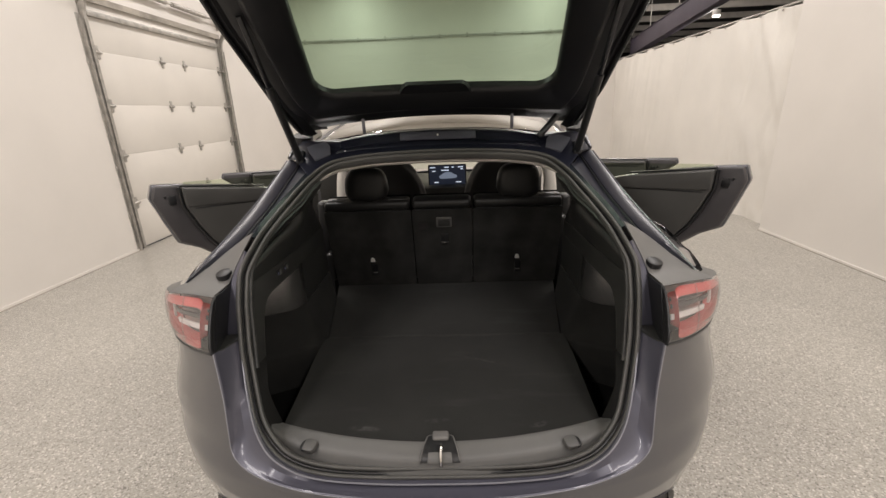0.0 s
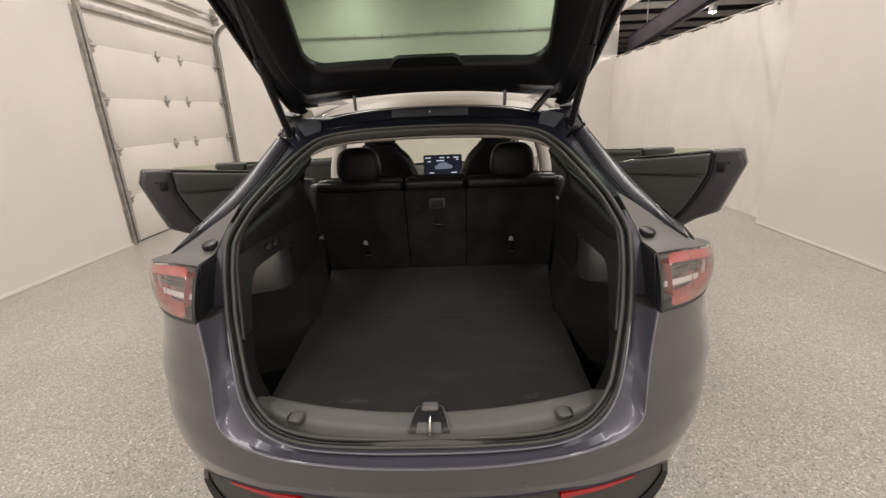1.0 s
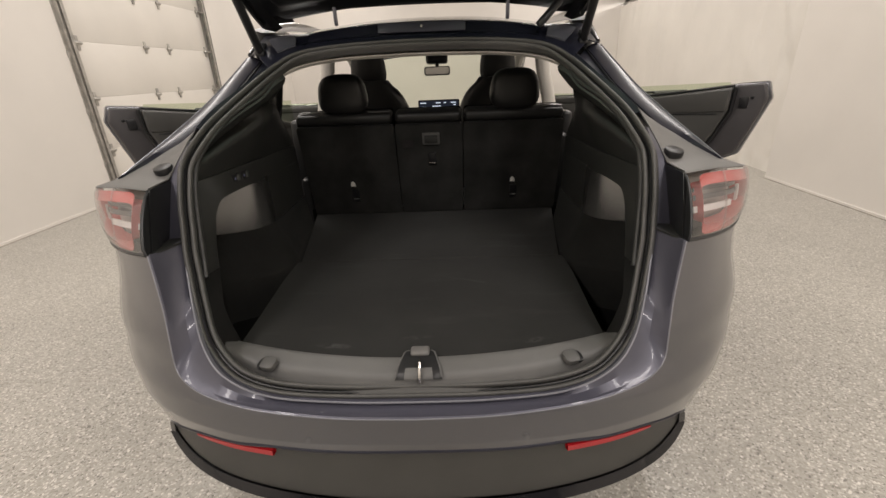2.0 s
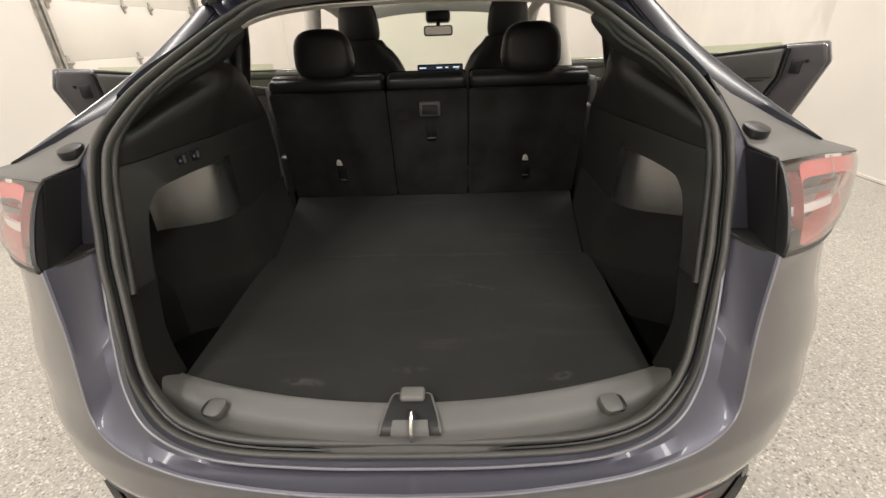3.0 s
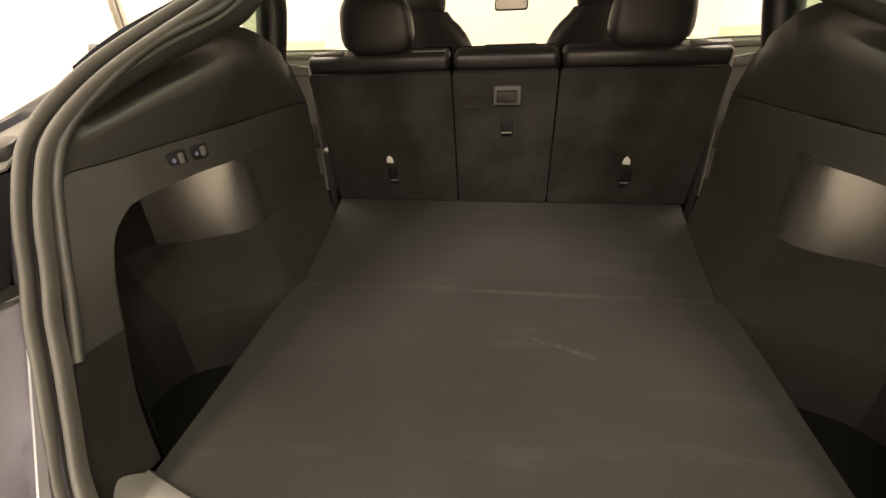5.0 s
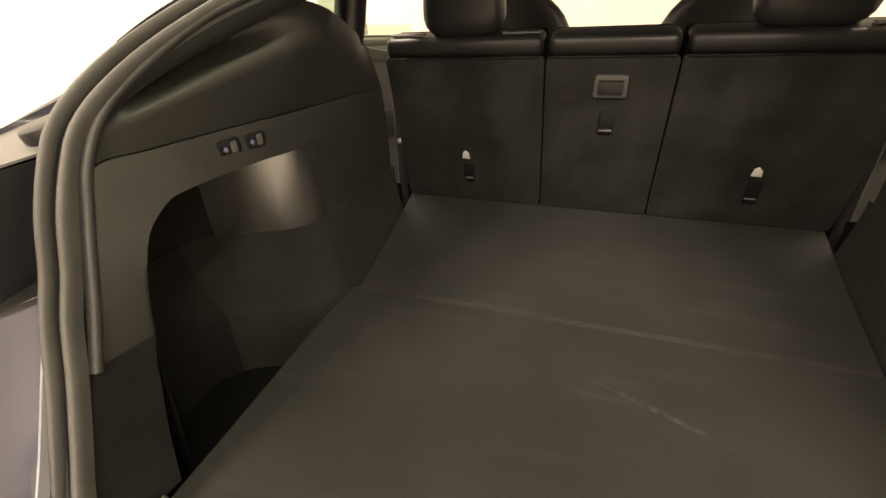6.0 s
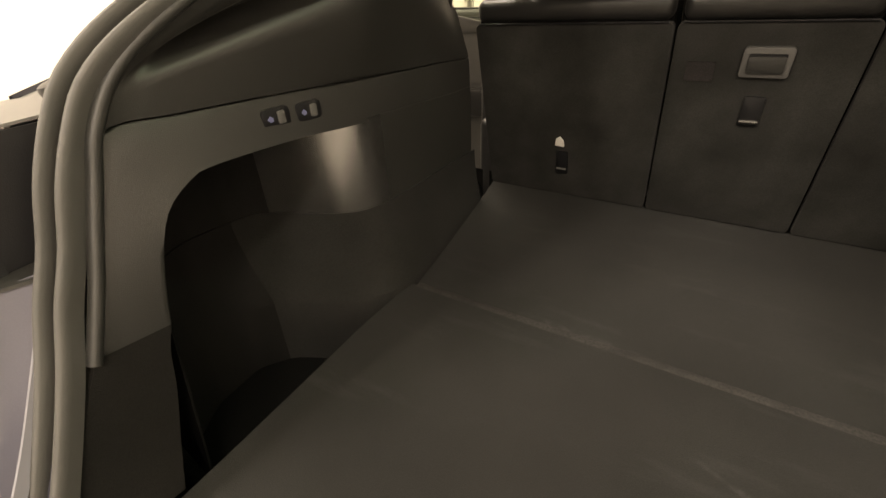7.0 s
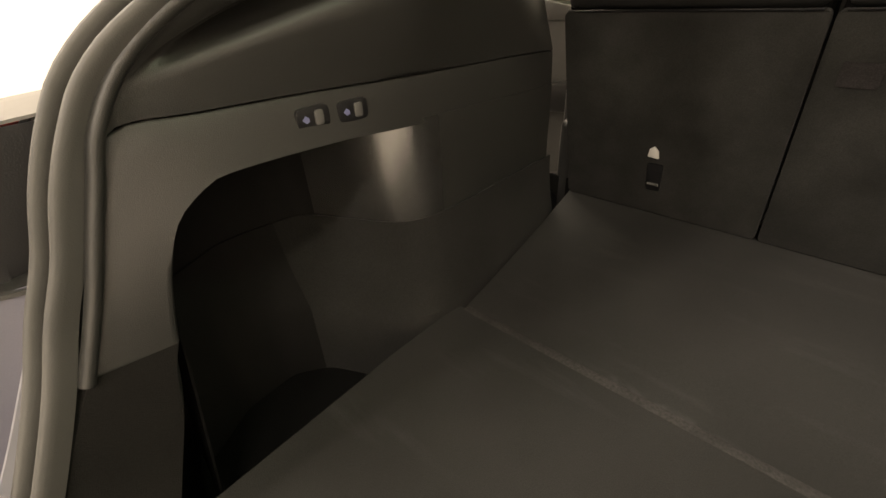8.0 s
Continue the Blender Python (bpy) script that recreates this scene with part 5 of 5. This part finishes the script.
# ---------------------------------------------------------------- cabin in front
for s in (1, -1):
    x = s * .375
    seat = part("front_seat", box(x - .25, x + .25, 2.30, 2.85, .38, .60, .05, 3), M_LEATHER, car, "black front seat with a tall head restraint")
    rows = []
    outline = [(.25, .52), (.262, .75), (.258, .95), (.235, 1.10), (.185, 1.215), (.125, 1.275), (.108, 1.30)]
    sec = curve([(a, b, 0) for a, b in outline], 22)
    for p in sec:
        y = 2.20 - (p.y - .55) * .24
        ring = []
        for k in range(24):
            a = 2 * math.pi * k / 24
            cx, sy = math.cos(a), math.sin(a)
            ring.append((x + p.x * math.copysign(abs(cx) ** .55, cx), y + .075 * math.copysign(abs(sy) ** .7, sy), p.y))
        rows.append(ring)
    rows.append([(x, 2.20 - (1.305 - .55) * .24, 1.305)] * 24)
    part("backrest", sheet(rows, close=True), M_LEATHER, seat, sharp=80)
    rest = part("head_restraint", cushion(.215, .10, .215, .80), M_LEATHER, seat, sharp=80)
    rest.matrix_basis = pose(x, 2.03, 1.270, 10, 0, 0)
dash = [[(x, y, z + .01 * (1 - (x / .75) ** 2)) for x in np.linspace(-.75, .75, 21)] for y, z in ((3.02, .80), (3.02, .91), (3.05, .93), (3.2, .945), (3.66, .965))]
part("dashboard", sheet(dash, thick=0.01), M_PLASTIC, car, "low dark dashboard")
screen = part("touch_screen", slab(rounded(-.171, .171, -.102, .102, .010), "y", (0, .014), .003), M_GLOSSBLACK, car, "wide touch screen lit dark blue with white writing")
screen.matrix_basis = pose(.002, 3.075, 1.018, 0, 0, 0)
S_BLUE, S_WHITE, S_RED = glowing("screen_blue", (.010, .013, .022), 1.0), glowing("screen_white", (.70, .78, .90), .9), glowing("screen_pale", (.16, .19, .24), .9)
part("display", slab(rounded(-.162, .162, -.094, .094, .006), "y", (-.0015, .0)), S_BLUE, screen)
glyph = bmesh.new()
for x, z, w in ((-.13, .078, .05), (-.02, .078, .012), (.0, .078, .03), (.05, .078, .02), (.12, .078, .045), (.13, .06, .02), (-.02, .052, .07), (-.11, -.082, .015), (-.075, -.082, .015), (-.04, -.082, .015), (-.005, -.082, .02), (.04, -.082, .015), (.075, -.082, .015), (.12, -.082, .02), (-.12, .045, .03), (.10, -.055, .05), (-.10, -.055, .04)):
    box(x - w / 2, x + w / 2, -.0028, -.0018, z - .004, z + .004, bm=glyph)
part("writing_bars", glyph, S_WHITE, screen)
ghost = curve([(-.075, -.005, 0), (-.055, .012, 0), (-.02, .032, 0), (.03, .034, 0), (.06, .016, 0), (.085, .006, 0), (.082, -.016, 0), (.02, -.022, 0), (-.06, -.022, 0)], 26, True)
part("vehicle_picture", slab([(p.x, p.y) for p in ghost], "y", (-.0030, -.0018)), S_RED, screen)
mirror_ob = part("rear_view_mirror", slab(rounded(-.100, .100, -.032, .032, .018), "y", (0, .03), .006), M_BLACK, car, "black rear view mirror")
mirror_ob.matrix_basis = pose(.002, 2.90, 1.342, -6, 0, 0)
part("mirror_glass", slab(rounded(-.091, .091, -.025, .025, .014), "y", (-.003, 0)), M_CHROME, mirror_ob)
part("stalk", tube(curve([(0, .03, .01), (0, .05, .05), (0, .06, .12)], 8), .014, 8), M_BLACK, mirror_ob)
part("sensor_box", box(-.085, .085, .02, .12, .058, .13, .02, 3), M_BLACK, mirror_ob)
wheel_rim = curve([(-.375 + .18 * math.cos(a), 2.86 - .06 * math.sin(a), .90 + .17 * math.sin(a)) for a in np.linspace(0, 2 * math.pi, 17)[:-1]], 40, True)
part("steering_wheel", tube(wheel_rim, .014, 8, close=True), M_LEATHER, car)

# ---------------------------------------------------------------- side doors, open


def door(name, s, hx, hy, turn, outline, panel, jamb, pane, label):
    """A side door as a shaped shell in its own plane, hinged at (hx, hy); turn: degrees from shut."""
    d = new(name)
    d.parent = car
    d["label"] = label
    d.matrix_basis = pose(s * hx, hy, 0, 0, 0, s * turn)
    deep = lambda a, b: (-b, -a) if s > 0 else (a, b)
    flat = lambda pts: [(-u, z) for u, z in pts]
    part("outer_shell", slab(flat(outline), "x", deep(-.045, .005), .010), M_PAINT, d)
    part("door_jamb", slab(flat(jamb), "x", deep(0, .040), .012, 3), M_JAMBGREY, d, "dull grey painted trailing edge")
    inner = part("inner_panel", slab(flat(panel), "x", deep(0, .062), .014, 3), M_DOORTRIM, d, "charcoal moulded inner door panel")
    edge = [p for p in panel if p[0] > .6]
    part("edge_seal", tube([Vector((-s * .048, -u - .012, z)) for u, z in edge], .009, 6), M_BLACK, d)
    part("arm_rest", slab(flat(((.10, .66), (.62, .72), (.66, .83), (.10, .80))), "x", deep(.05, .095), .015, 3), M_LEATHER, d)
    part("panel_seam", slab(flat(((.05, 1.040), (panel[-3][0] - .05, 1.070), (panel[-3][0] - .05, 1.078), (.05, 1.048))), "x", deep(.060, .0635), .001), M_BLACK, inner)
    part("upper_panel", slab(flat(((.05, 1.03), (panel[-3][0] - .012, 1.088), (panel[-3][0] - .012, panel[-3][1] - .008), (.40, panel[-2][1] - .014), (.05, panel[-1][1] - .008))), "x", deep(.055, .069), .010, 3), M_DOORTRIM, inner)
    part("latch", box(*sorted((-s * .050, -s * .036)), -panel[-3][0] - .075, -panel[-3][0] - .035, panel[-3][1] - .10, panel[-3][1] - .045, .004), M_BLACK, d)
    part("striker_screw", disc(-s * .041, -panel[-3][0] - .09, panel[-3][1] - .05, .008, .006, "x", .001, 12), M_BLACK, d)
    part("window", sheet([[(-s * .014, -u, z) for u, z in pane[:2]], [(-s * .014, -pane[-1][0], pane[-1][1]), (-s * .014, -pane[2][0], pane[2][1])]]), M_PANE, d, "green tinted window glass wound down")
    part("belt_strip", slab(flat([(u, z) for u, z in ((.42, panel[-2][1] - .004), (panel[-3][0], panel[-3][1]), (panel[-3][0], panel[-3][1] + .012), (.42, panel[-2][1] + .008))]), "x", deep(.020, .046), .004), M_BLACK, d)
    return d


M_DOORTRIM = material("charcoal_door_trim", (0.054, 0.0525, 0.049), 0.45, grain=0.1, grain_size=800, bump=0.2, bump_size=900, blotch=0.08, blotch_size=6)
M_JAMBGREY = material("dull_slate_primer", (0.050, 0.046, 0.048), 0.5, grain=0.06, grain_size=600, blotch=0.12, blotch_size=8)
R_DOOR = [(0, .34), (.66, .34), (.70, .50), (.75, .72), (.86, .81), (.975, .87), (1.02, 1.0), (1.072, 1.155), (1.045, 1.236), (.92, 1.225), (.70, 1.194), (.52, 1.164), (.31, 1.114), (.12, 1.07), (0, 1.05)]
R_PANEL = [(.05, .38), (.60, .38), (.65, .55), (.71, .76), (.79, .86), (.845, .96), (.90, 1.09), (.905, 1.208), (.5, 1.151), (.05, 1.058)]
R_JAMB = [(.62, .36), (.66, .36), (.695, .50), (.745, .725), (.855, .82), (.965, .88), (1.01, 1.0), (1.060, 1.155), (1.036, 1.226), (.915, 1.216), (.91, 1.10), (.855, .95), (.80, .86), (.72, .76)]
R_PANE = [(.90, 1.19), (.05, 1.03), (.05, 1.195), (.88, 1.231)]
F_DOOR = [(0, .34), (.96, .34), (.97, .7), (.99, .98), (1.15, 1.10), (1.135, 1.142), (.92, 1.134), (.6, 1.124), (0, 1.10)]
F_PANEL = [(.05, .38), (.88, .38), (.90, .7), (.92, .98), (.91, 1.120), (.5, 1.110), (.05, 1.09)]
F_JAMB = [(.89, .36), (.95, .36), (.96, .7), (.98, .985), (1.14, 1.10), (1.125, 1.134), (.92, 1.126), (.93, .98), (.91, .7)]
F_PANE = [(.82, 1.06), (.05, 1.04), (.05, 1.118), (.82, 1.126)]
for s in (1, -1):
    door("rear_door", s, .93, 2.34, 46, R_DOOR, R_PANEL, R_JAMB, R_PANE, "open rear door with a charcoal inner panel")
    door("front_door", s, .93, 3.40, 58, F_DOOR, F_PANEL, F_JAMB, F_PANE, "open front door with a charcoal inner panel")
